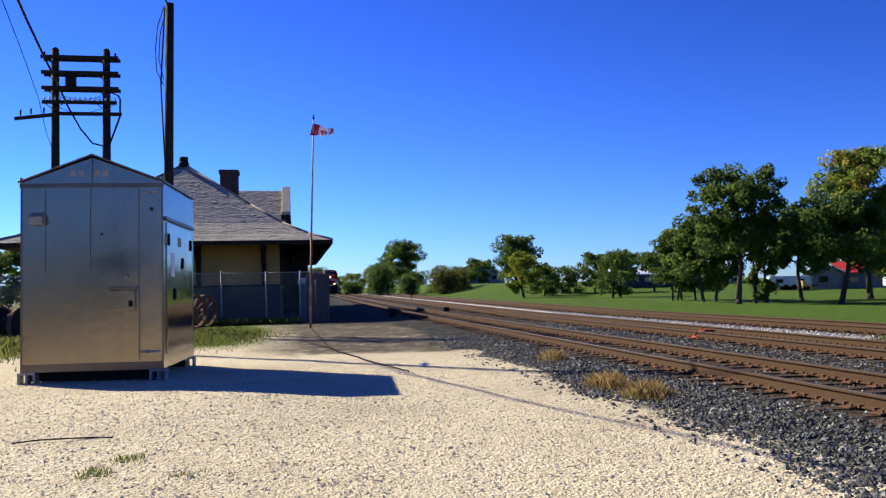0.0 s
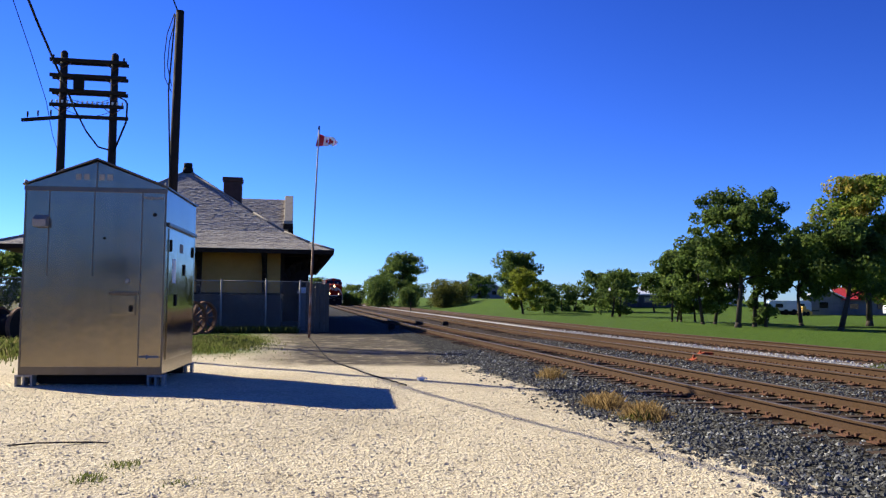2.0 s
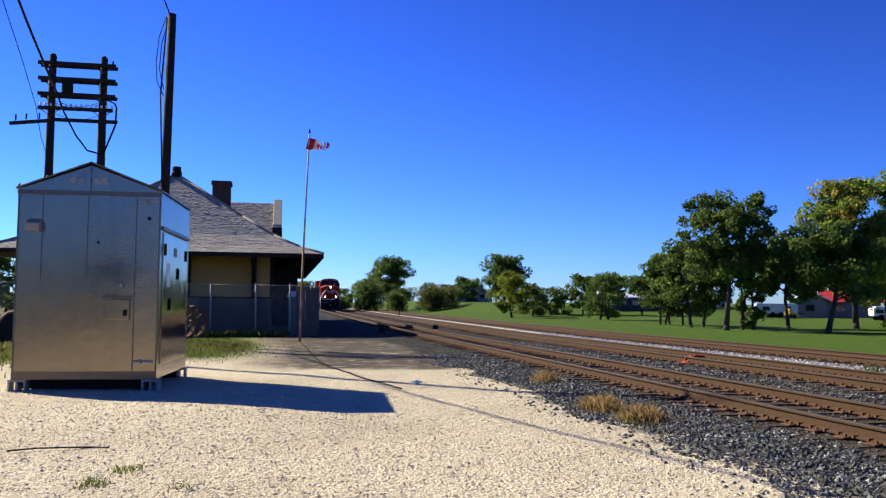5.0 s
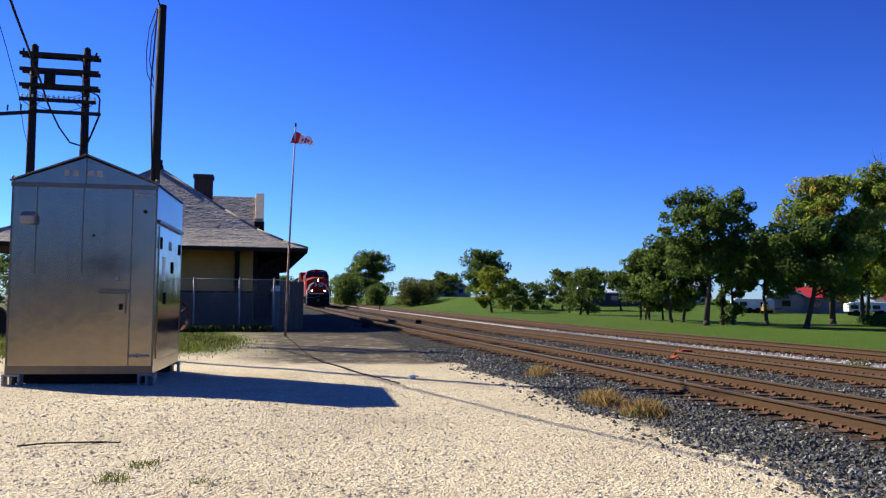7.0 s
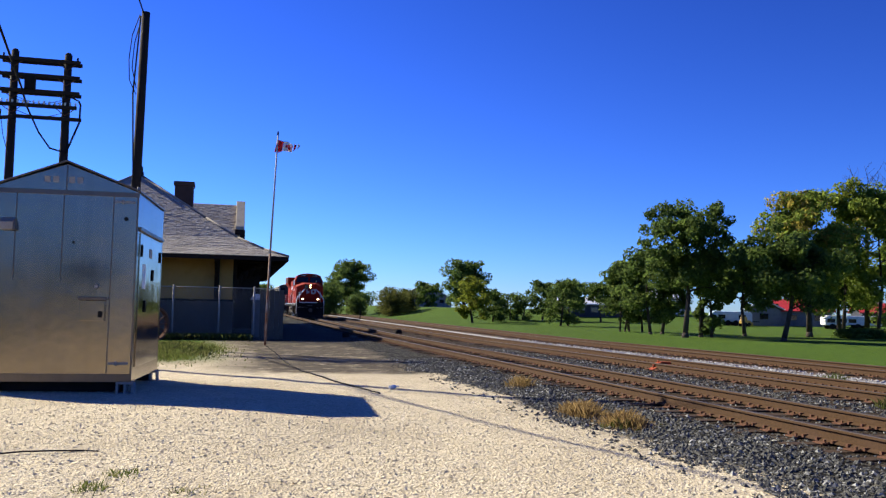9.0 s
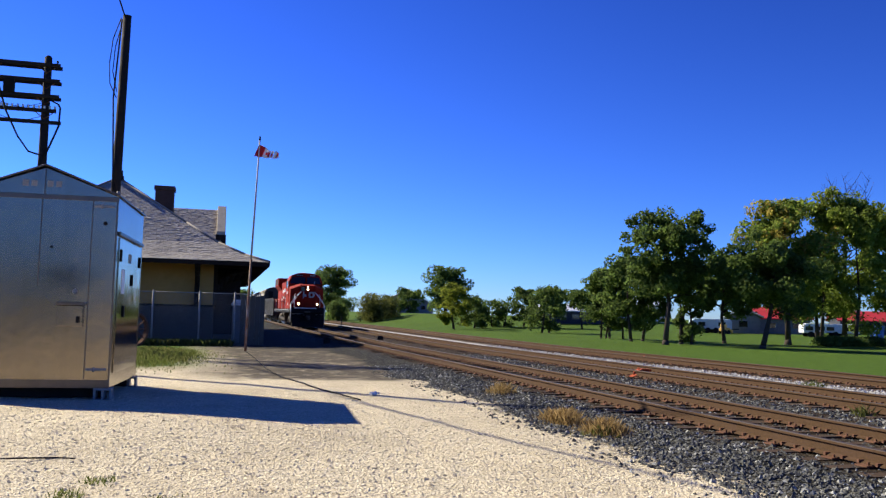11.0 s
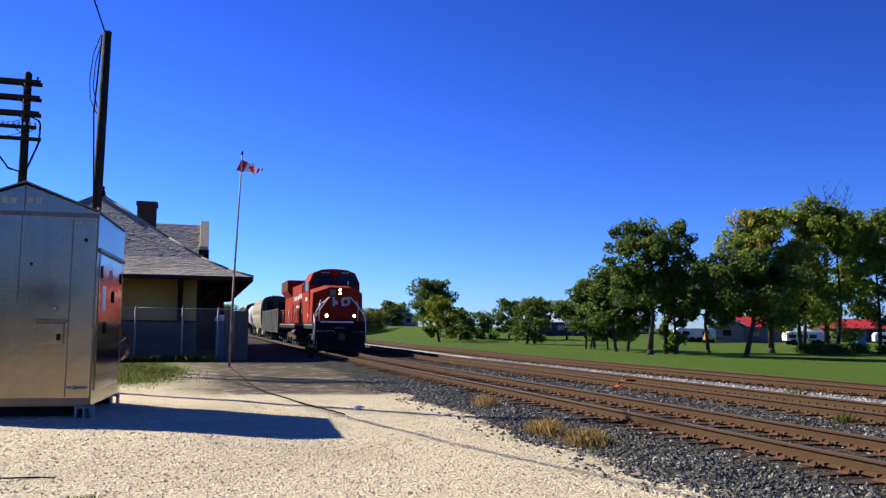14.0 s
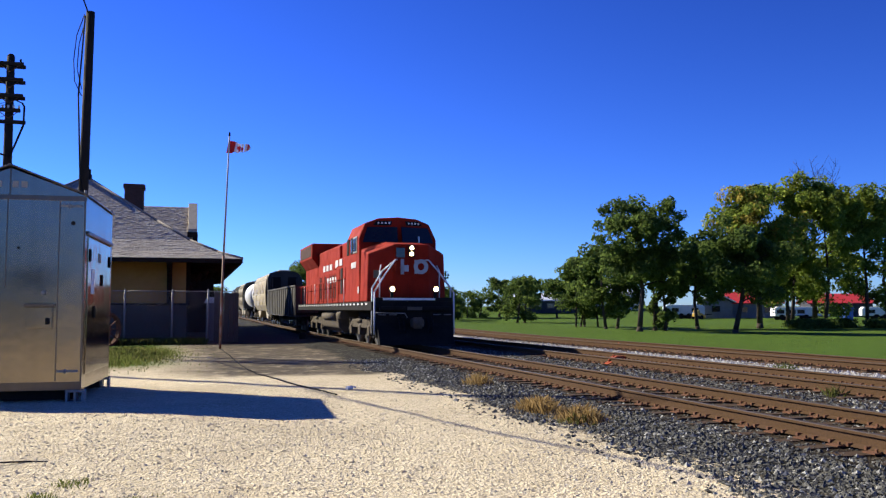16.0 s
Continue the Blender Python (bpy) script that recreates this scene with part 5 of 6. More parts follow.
for made, off in ((build_gondola(), 22.7), (build_hopper(M["hopper"], "short sand-coloured covered hopper car with a dark end", 17.0), 43.6), (build_tank(), 61.0),
                  (build_hopper(M["hopper"], "sand-coloured covered hopper car further back in the train"), 78.0), (build_hopper(M["grey_car"], "dark grey covered hopper car at the train's tail"), 90.4)):
    CARS.append((made[0], made[1], off, 0.46))


# ------------------------------------------------------------ trees
def leaf_mesh(name, blobs, count, size, material, seed, parent, gaps=0.24):
    """Many small leaf clumps gathered on uneven masses, with gaps."""
    count, size = int(count * 1.7), size * 0.74
    rng = np.random.default_rng(seed)
    vol = np.array([max(0.05, b[3] * b[4] * b[5]) ** 0.67 for b in blobs])
    pick = rng.choice(len(blobs), count, p=vol / vol.sum())
    bl = np.array(blobs)[pick]
    d = rng.normal(size=(count, 3))
    d /= np.linalg.norm(d, axis=1)[:, None]
    inside = rng.random(count) < 0.3
    rad = np.where(inside, rng.random(count) ** 0.5, 0.82 + 0.24 * rng.random(count))
    pos = bl[:, :3] + d * rad[:, None] * bl[:, 3:6]
    keep = np.array([noise.noise(Vector(p) * 0.9 + Vector((seed, 0, 0))) > -gaps for p in pos])
    pos += rng.normal(0, size * 0.55, pos.shape)
    pos, d = pos[keep], d[keep]
    m = len(pos)
    face = d + rng.normal(0, 0.45, (m, 3)) + (0, 0, 0.25)      # leaves lie over their clump like scales
    face /= np.linalg.norm(face, axis=1)[:, None]
    u = np.cross(face, rng.normal(size=(m, 3))); u /= np.linalg.norm(u, axis=1)[:, None]
    w = np.cross(face, u)
    sz = size * rng.uniform(0.5, 1.3, (m, 1))
    v = np.stack([pos - u * sz, pos + w * sz * 0.6, pos + u * sz, pos - w * sz * 0.6 + face * sz * 0.25], 1).reshape(-1, 3)
    faces = np.arange(m * 4).reshape(-1, 4)
    ob = joined(name, v.tolist(), faces.tolist(), material, parent)
    return ob


def tree(n, s, h, w, material, label, seed, trunk=0.16, bare=0.22, lean=0.0, stems=1, count=2600, size=0.2, second=None, name="tree", full=16, gaps=0.24):
    """Trunk and limbs, and a crown of leaf masses gathered at the limbs' ends and inside an uneven outline."""
    rng = np.random.default_rng(seed)
    root = thing(name, at(n, s, height(n, s)), label, "tree")
    bm = B()
    blobs = []
    for st in range(stems):
        bx, by = (0, 0) if stems == 1 else (rng.uniform(-0.25, 0.25) * w, rng.uniform(-0.15, 0.15) * w)
        top = Vector((bx + lean * h + rng.normal(0, 0.05) * w, by + rng.normal(0, 0.04) * w, h * 0.8))
        base = Vector((bx, by, -0.15))
        mid = base.lerp(top, 0.4) + Vector((rng.normal(0, 0.03) * w, 0, 0))
        r = trunk / stems ** 0.5
        rod(bm, base, base.lerp(mid, 0.15), r * 1.5, r * 1.05, 10)
        rod(bm, base.lerp(mid, 0.15), mid, r * 1.05, r * 0.75, 10)
        rod(bm, mid, top, r * 0.75, r * 0.2, 8)
        limbs = max(5, int(10 / stems))
        for i in range(limbs):
            u = bare + (0.95 - bare) * (i + rng.random() * 0.7) / limbs
            p = mid.lerp(top, (u - 0.32) / 0.5) if u * h > mid.z else base.lerp(mid, max(0.25, u * h / mid.z))
            a = i * 2.4 + rng.uniform(-0.5, 0.5)
            env = max(0.12, math.sin(math.pi * min(1, max(0.22, (u - bare * 0.6) / (1.04 - bare * 0.6))))) ** 0.8
            reach = 0.42 * w * env * rng.uniform(0.7, 1.1) / (1 if stems == 1 else 1.5)
            q = p + Vector((math.cos(a) * reach, math.sin(a) * reach, reach * rng.uniform(0.05, 0.45)))
            k = p.lerp(q, 0.5) + Vector((0, 0, reach * 0.12))
            rod(bm, p, k, r * 0.4, r * 0.25, 6)
            rod(bm, k, q, r * 0.25, r * 0.07, 5)
            for c, f in ((q, 1.0), (k, 0.85)):
                rr = w * rng.uniform(0.085, 0.15) * f
                blobs.append((c.x, c.y, c.z, rr * 1.15, rr * 1.15, rr * rng.uniform(0.7, 0.95)))
        blobs.append((top.x, top.y, h * 0.88, w * 0.16, w * 0.16, h * 0.11))
    for i in range(int(full * 1.3)):
        zc = h * (bare + (1 - bare) * rng.uniform(0.12, 0.92))
        u = (zc / h - bare) / (1 - bare)
        env = (4 * u * (1 - u)) ** 0.45 if u < 0.5 else (1 - (2 * u - 1) ** 2.2) ** 0.6
        a, rad = rng.uniform(0, 6.28), 0.36 * w * env * rng.random() ** 0.4
        rr = w * rng.uniform(0.075, 0.145)
        blobs.append((lean * zc + math.cos(a) * rad, math.sin(a) * rad, zc, rr, rr, rr * rng.uniform(0.6, 0.9)))
        for _ in range(2):
            o = rng.normal(0, 0.1 * w, 3)
            blobs.append((lean * zc + math.cos(a) * rad * 1.1 + o[0], math.sin(a) * rad * 1.1 + o[1], zc + o[2] * 0.6, rr * 0.5, rr * 0.5, rr * 0.42))
    bl = np.array(blobs)
    zs = h / (bl[:, 2] + bl[:, 5]).max()
    xs = w / ((bl[:, 0] + bl[:, 3]).max() - (bl[:, 0] - bl[:, 3]).min())
    bl *= (xs, xs, zs, xs, xs, zs)
    bmesh.ops.scale(bm, vec=(xs, xs, zs), verts=bm.verts)
    part("trunk", bm, M["bark"], root)
    leaf_mesh("crown", bl, count, size, material, seed, root, gaps)
    if second:
        hi = bl[bl[:, 2] > h * 0.62]
        leaf_mesh("turning_leaves", hi, int(count * 0.25), size, second, seed + 50, root, 0.0)
    return root


def bush(n, s, h, w, material, label, seed, count=900, size=0.16):
    rng = np.random.default_rng(seed)
    root = thing("bush", at(n, s, height(n, s)), label, "bush")
    bm = B()
    blobs = []
    for i in range(9):
        a, r = i * 2.4, w * 0.3 * (i / 8) ** 0.5
        tip = Vector((math.cos(a) * r, math.sin(a) * r, h * rng.uniform(0.45, 0.75)))
        rod(bm, (tip.x * 0.2, tip.y * 0.2, -0.1), tip, 0.05, 0.015, 5)
        blobs.append((tip.x, tip.y, tip.z, w * 0.25, w * 0.25, h * 0.3))
        blobs.append((tip.x * 1.2, tip.y * 1.2, h * 0.25, w * 0.22, w * 0.22, h * 0.25))
    part("stem", bm, M["bark"], root)
    leaf_mesh("crown", blobs, count, size, material, seed, root, 0.6)
    return root


D, G, Y, O = M["leaf_dark"], M["leaf_mid"], M["leaf_yellow"], M["leaf_olive"]
# the grove beyond the lawn
tree(29.8, 52.8, 9.7, 7.4, D, "broad dark green tree with a pale trunk foot on the lawn", 11, 0.2, 0.34, 0.03, 1, 21000, 0.18, None, "tree", 36, 0.02)
tree(32.3, 54.0, 6.2, 2.8, D, "dark leafy tree with several thin stems", 12, 0.2, 0.04, 0.0, 3, 5000, 0.18)
tree(31.5, 60.0, 6.6, 6.0, D, "dark green tree leaning out beside a broad one", 131, 0.16, 0.16, 0.0, 2, 10000, 0.19, None, "tree", 18, 0.16)
tree(34.5, 48.6, 7.5, 6.4, D, "dark shady tree with a single stout trunk on the lawn", 13, 0.17, 0.28, -0.02, 1, 16000, 0.19, None, "tree", 30, 0.14)
tree(37.8, 58.0, 7.4, 6.6, D, "dark full tree between two larger ones", 132, 0.18, 0.3, 0.0, 1, 13000, 0.2, None, "tree", 22, 0.14)
tree(32.3, 66.0, 5.9, 5.4, D, "clump of slender green trees with bare lower stems", 14, 0.2, 0.14, 0.0, 5, 11000, 0.19)
tree(43.1, 57.5, 11.6, 8.0, G, "tall green tree whose top is turning yellow", 15, 0.22, 0.18, 0.0, 1, 17000, 0.2, M["leaf_gold"], "tree", 26, 0.08)
tree(49.3, 58.0, 12.8, 8.4, G, "tall green tree with thin bare twigs at its top", 16, 0.22, 0.12, 0.0, 2, 19000, 0.2, Y, "tree", 28, 0.06)
tree(54.9, 59.0, 12.4, 8.8, G, "tall full green tree at the end of the grove", 17, 0.24, 0.1, 0.0, 2, 18000, 0.2, Y, "tree", 28, 0.06)
tree(61.2, 60.0, 13.0, 8.0, G, "tall green tree behind the low hedge", 18, 0.3, 0.12, 0.0, 2, 9000, 0.22, None, "tree", 22, 0.14)
tree(50.9, 64.0, 7.6, 7.0, D, "dark tree in the shade of the grove", 19, 0.2, 0.3, 0.0, 1, 11000, 0.2)
tree(33.5, 84.0, 5.0, 5.0, D, "small green tree at the far side of the lawn", 20, 0.15, 0.08, 0, 2, 4000, 0.18)
root = thing("bare_tree", at(50.8, 60.5, height(50.8, 60.5)), "leafless grey tree top rising above the grove", "tree")
bm, rng = B(), np.random.default_rng(7)
rod(bm, (0, 0, -0.2), (0.2, 0, 9.5), 0.22, 0.1, 8)
for i in range(70):
    z0 = rng.uniform(7.5, 12.5)
    a, ln = rng.uniform(0, 6.28), rng.uniform(1.0, 2.6)
    p = Vector((0.2 + rng.normal(0, 0.6), rng.normal(0, 0.6), z0))
    q = p + Vector((math.cos(a) * ln * 0.55, math.sin(a) * ln * 0.55, ln * 0.85))
    rod(bm, (0.2, 0, min(9.4, z0 - 0.6)), p, 0.05, 0.035, 5)
    rod(bm, p, q, 0.035, 0.008, 4)
    for _ in range(4):
        e = p.lerp(q, rng.uniform(0.3, 1))
        rod(bm, e, e + Vector((rng.normal(0, 0.4), rng.normal(0, 0.4), rng.uniform(0.3, 0.9))), 0.016, 0.006, 3)
part("branch", bm, M["bark"], root)
# along the far side of the line
tree(26.4, 95.0, 5.4, 5.0, Y, "small yellow-green tree on the lawn", 21, 0.13, 0.1, 0, 1, 6000, 0.17)
tree(37.5, 140.0, 8.2, 8.6, D, "dense dark green tree behind a smaller yellow one", 22, 0.3, 0.03, 0, 1, 9000, 0.26, None, "tree", 24)
tree(29.9, 100.0, 4.0, 4.6, D, "small dark tree beside a yellow-green one", 23, 0.12, 0.08, 0, 2, 4000, 0.18)
tree(20.2, 160.0, 10.4, 9.6, D, "spreading dark tree near the far end of the line", 24, 0.32, 0.2, 0, 1, 9000, 0.26)
tree(34.8, 105.0, 3.6, 5.2, D, "low green tree in a row across the lawn", 25, 0.14, 0.06, 0, 2, 4000, 0.18)
tree(38.6, 105.0, 5.2, 4.8, D, "green tree in a row across the lawn", 26, 0.15, 0.1, 0, 1, 4500, 0.2)
tree(42.0, 103.0, 5.4, 5.0, D, "dark green tree in a row across the lawn", 27, 0.15, 0.38, 0, 1, 4500, 0.2)
tree(44.6, 100.0, 5.2, 4.8, D, "dark green tree before the long white-roofed building", 28, 0.15, 0.5, 0, 1, 3500, 0.2)
tree(38.0, 172.0, 5.4, 6.6, D, "distant dark tree beside a grey roof", 29, 0.2, 0.03, 0, 1, 4000, 0.28)
bush(14.6, 145.0, 5.6, 5.8, D, "large dark round bush by the line", 31, 4500, 0.22)
bush(11.4, 168.0, 2.6, 4.4, D, "dark bush by the railway line", 32, 3000, 0.22)
bush(18.6, 138.0, 3.6, 3.8, D, "round green bush by the line", 33, 3000, 0.18)
bush(24.2, 136.0, 4.6, 6.0, O, "wide round bush on the grass", 34, 4500, 0.2)
bush(27.4, 140.0, 3.8, 4.2, O, "low round bush on the grass", 35, 2500, 0.2)
for i in range(7):
    bush(45.6 + i * 2.6, 56 + (i % 3) * 0.8, 0.75, 2.8, D, "low dark hedge shrub under the tall trees", 40 + i, 1800, 0.13)
# a far belt of trees closes the view along the line
for i in range(9):
    tree(-16 + i * 7.5, 300 + (i % 3) * 8, 6.0 + (i % 4), 11, D, "distant dark tree of the belt at the horizon", 100 + i, 0.2, 0.02, 0, 1, 1500, 0.5, None, "tree", 12)
# behind the depot's open end
for i, (n, s, h, w) in enumerate(((-28, 88, 6.5, 9), (-34, 95, 7.5, 9), (-40, 100, 7.5, 10), (-24, 100, 6.5, 8), (-46, 108, 7.5, 9))):
    tree(n, s, h, w, D, "distant dark tree beyond the station", 60 + i, 0.2, 0.03, 0, 2, 4500, 0.28)
# the edge of the yard behind the viewer
for i in range(11):
    tree(-40 + i * 9, -52 - (i % 2) * 5, 5.5 + (i % 3), 11, D, "dark tree at the edge of the yard", 120 + i, 0.25, 0.03, 0, 1, 3500, 0.36, None, "tree", 20)


# ------------------------------------------------------------ buildings beyond the lawn
def gable_house(name, n, s, w, d, wall_h, roof_h, wall, roof, label, rz=0.0, windows=2, along="x", over=0.3):
    root = thing(name, at(n, s, height(n, s), rz), label, "house" if name == "house" else "building")
    bm = B()
    box(bm, -w / 2, w / 2, 0, d, -0.3, wall_h)
    part("wall", bm, M[wall], root)
    bm = B()
    if along == "x":
        prism(bm, [(-over, wall_h), (d / 2, wall_h + roof_h), (d + over, wall_h), (d + over, wall_h + 0.14), (d / 2, wall_h + roof_h + 0.16), (-over, wall_h + 0.14)], "x", -w / 2 - over, w / 2 + over)
    else:
        prism(bm, [(-w / 2 - over, wall_h), (0, wall_h + roof_h), (w / 2 + over, wall_h), (w / 2 + over, wall_h + 0.14), (0, wall_h + roof_h + 0.16), (-w / 2 - over, wall_h + 0.14)], "y", -over, d + over)
    part("roof", bm, M[roof], root)
    for e in (0, 1):
        bm = B()
        if along == "x":
            x = w / 2 - 0.1 if e else -w / 2
            prism(bm, [(0, wall_h), (d / 2, wall_h + roof_h), (d, wall_h)], "x", x, x + 0.1)
        else:
            y = d - 0.1 if e else 0
            prism(bm, [(-w / 2, wall_h), (0, wall_h + roof_h), (w / 2, wall_h)], "y", y, y + 0.1)
        part("gable_wall", bm, M[wall], root)
    if along == "y":
        bm = B()
        for sg in (-1, 1):
            rod(bm, (sg * (w / 2 + over), -over - 0.02, wall_h + 0.05), (0, -over - 0.02, wall_h + roof_h + 0.06), 0.09, 0.09, 4)
        part("bargeboard", bm, M["white"], root)
    for i in range(windows):
        x = -w / 2 + w * (i + 0.5) / windows
        bm = B()
        box(bm, x - 0.55, x + 0.55, -0.05, 0.02, wall_h * 0.38, wall_h * 0.82, 0.02)
        win = part("window", bm, M["siding"], root)
        bm = B()
        box(bm, x - 0.47, x + 0.47, -0.07, -0.05, wall_h * 0.42, wall_h * 0.78)
        part("pane", bm, M["glass"], win)
    return root


gable_house("house", 61.1, 90.0, 3.7, 8.0, 1.9, 1.15, "siding", "roof_grey", "grey-sided house with white bargeboards on its gable", -30, 1, "y", 0.45)
gable_house("house", 67.9, 91.5, 6.0, 6.0, 1.75, 1.45, "siding", "roof_red", "grey-sided house with a bright red metal roof", -26, 2, "x", 0.4)
gable_house("house", 84.8, 96.0, 8.0, 6.0, 1.75, 1.3, "dark_wall", "roof_red", "low house with a red roof behind the tall trees", -26, 4, "x", 0.4)
gable_house("long_building", 48.9, 112.0, 9.5, 7.0, 1.7, 1.0, "dark_wall", "roof_white", "long low building with a white metal roof", 0, 5, "x", 0.4)
gable_house("house", 41.6, 190.0, 11.0, 12.0, 2.2, 3.2, "siding", "roof_grey", "distant house with a broad grey gable behind a bank", -16, 3, "y", 0.5)
gable_house("house", 62.0, 118.0, 9.0, 7.0, 2.4, 1.5, "white", "roof_white", "pale house seen between the trees", 0, 3, "x", 0.4)


def trailer(n, s, w, h, mat, label, rz=0.0):
    root = thing("trailer", at(n, s, height(n, s), rz), label, "trailer", "trailers behind the trees")
    bm = B()
    prism(bm, [(-w / 2, 0.45), (w / 2, 0.45), (w / 2, h - 0.25), (w / 2 - 0.25, h), (-w / 2 + 0.25, h), (-w / 2, h - 0.25)], "y", 0, 2.3, 0.08)
    part("body", bm, M[mat], root)
    for x in (-0.45, 0.45):
        for y in (-0.05, 2.15):
            bm = B()
            rod(bm, (x, y, 0.32), (x, y + 0.2, 0.32), 0.33, 0.33, 16)
            part("wheel", bm, M["black"], root)
    for x in (-w / 4, w / 4):
        bm = B()
        box(bm, x - 0.4, x + 0.4, -0.02, 0.0, h * 0.5, h * 0.78, 0.01)
        part("window", bm, M["glass"], root)
    bm = B()
    box(bm, w / 2, w / 2 + 1.0, 1.05, 1.25, 0.45, 0.55, 0.02)
    part("drawbar", bm, M["black"], root)


trailer(56.2, 89.0, 4.6, 1.65, "pale_blue", "pale blue trailer parked beside a grey house", -22)
trailer(63.3, 80.0, 2.4, 1.5, "white", "short white camper trailer among the trees", -24)
trailer(66.5, 80.0, 4.0, 1.5, "white", "white camper trailer behind a low hedge", -29)
trailer(76.2, 80.0, 4.0, 1.5, "white", "white trailer at the edge of the grove", -34)
root = thing("waste_bin", at(69.6, 78.0, height(69.6, 78.0)), "blue plastic bin behind the hedge", "bin")
bm = B()
prism(bm, [(-0.45, 0), (0.45, 0), (0.55, 1.3), (-0.55, 1.3)], "y", -0.5, 0.5, 0.04)
part("body", bm, M["blue"], root)
bm = B()
box(bm, -0.6, 0.6, -0.55, 0.55, 1.3, 1.42, 0.03)
part("lid", bm, M["blue"], root)

root = thing("loader", at(56.3, 86.0, height(56.3, 86.0), 15) @ Matrix.Scale(0.62, 4), "small yellow loader beside a pale trailer", "machine")
bm = B()
box(bm, -0.9, 0.5, 0, 1.2, 0.5, 1.15, 0.08)
part("body", bm, M["yellow_machine"], root)
bm = B()
box(bm, -0.7, 0.1, 0.1, 1.1, 1.15, 1.75, 0.1)
part("cab", bm, M["yellow_machine"], root)
bm = B()
prism(bm, [(0.5, 0.9), (1.2, 0.35), (1.45, 0.2), (1.45, 0.75), (1.2, 0.7), (0.55, 1.1)], "y", 0, 1.2, 0.02)
part("bucket", bm, M["yellow_machine"], root)
for x in (-0.6, 0.3):
    for y in (-0.12, 1.1):
        bm = B()
        rod(bm, (x, y, 0.38), (x, y + 0.22, 0.38), 0.38, 0.38, 16)
        part("wheel", bm, M["black"], root)


# ------------------------------------------------------------ small things round the yard
def build_booth():
    root = thing("utility_cabinet", at(0.98, 44.6), "pale grey utility cabinet with a white top inside the fence", "cabinet")
    bm = B()
    box(bm, -0.35, 0.35, 0, 0.7, 0, 1.95, 0.03)
    part("body", bm, M["siding"], root)
    bm = B()
    prism(bm, [(-0.45, 1.95), (0.45, 1.95), (0.3, 2.25), (-0.3, 2.25)], "y", -0.08, 0.8, 0.03)
    part("lid", bm, M["white"], root)
    bm = B()
    box(bm, -0.28, 0.28, -0.02, 0, 0.2, 1.8, 0.01)
    part("door", bm, M["siding"], root)


build_booth()


def build_panel():
    # boards added for the fence's return, whose mesh looks solid dark seen edge-on
    root = thing("mesh_stand_in", at(1.52, 42.75), "dark boards standing in for fence mesh seen edge-on at the corner", "screen")
    for i in range(5):
        bm = B()
        box(bm, -0.55 + i * 0.235, -0.55 + i * 0.235 + 0.225, 0, 0.05, -0.1, 2.45 - 0.04 * (i % 2), 0.01)
        part("board", bm, M["grey_wall"], root)
    bm = B()
    box(bm, -0.56, 0.62, 0.05, 0.1, 0.4, 0.5)
    part("batten", bm, M["grey_wall"], root)


build_panel()


def spoked_wheel(n, s, r, mat, label, rz):
    root = thing("cart_wheel", at(n, s, height(n, s) - 0.02, rz), label, "wheel", "old iron wheels in the grass")
    bm = B()
    ring(bm, (0, 0, r), "x", r, r - 0.09, 0.10, 36)
    part("rim", bm, M[mat], root)
    for i in range(10):
        bm = B()
        a = i * math.pi / 5
        rod(bm, (0, 0.1 * math.cos(a), r + 0.1 * math.sin(a)), (0, (r - 0.07) * math.cos(a), r + (r - 0.07) * math.sin(a)), 0.035, 0.028, 6)
        part("spoke", bm, M[mat], root)
    bm = B()
    rod(bm, (-0.16, 0, r), (0.16, 0, r), 0.13, 0.11, 14)
    part("hub", bm, M[mat], root)


spoked_wheel(-3.95, 38.5, 0.75, "rusty", "rusty spoked iron wheel standing in the grass", -38)
spoked_wheel(-3.65, 40.1, 0.75, "rusty", "rusty spoked iron wheel behind another one", -38)


def cable_reel(n, s, r, label):
    root = thing("cable_reel", at(n, s, height(n, s), -25), label, "cable reel")
    for x in (-0.45, 0.45):
        bm = B()
        rod(bm, (x - 0.05, 0, r), (x + 0.05, 0, r), r, r, 32)
        fl = part("flange", bm, M["brown_wood"], root)
        bm = B()
        ring(bm, (x, 0, r), "x", r + 0.012, r - 0.05, 0.06, 32)
        part("steel_rim", bm, M["rusty"], fl)
    bm = B()
    rod(bm, (-0.4, 0, r), (0.4, 0, r), r * 0.62, r * 0.62, 28)
    part("drum", bm, M["cable"], root)


cable_reel(-8.75, 29.5, 0.62, "dark wooden cable reel with a rusty rim in rough grass")

# litter: a pale plastic bottle on the gravel
root = thing("plastic_bottle", at(2.83, 16.1, 0.03, 35), "crushed clear plastic bottle on the gravel", "bottle")
bm = B()
for (a, r0), (b, r1) in zip(((0, 0.035), (0.14, 0.038), (0.18, 0.015)), ((0.14, 0.038), (0.18, 0.015), (0.21, 0.014))):
    rod(bm, (a, 0, 0.01), (b, 0, 0.012), r0, r1, 12)
part("body", bm, M["roof_white"], root)
bm = B()
rod(bm, (0.21, 0, 0.012), (0.235, 0, 0.012), 0.017, 0.017, 10)
part("cap", bm, M["blue"], root)

# a dry stick near the shed
bm = B()
tube(bm, [(-2.95, 7.35, 0.02), (-2.7, 7.42, 0.03), (-2.42, 7.40, 0.035), (-2.15, 7.48, 0.02), (-2.0, 7.43, 0.015)], 0.009, 6)
solo("dry_stick", bm, M["bark"], at(0.56, 1.33, 0.045), "dry twisted stick lying on the gravel", "stick")

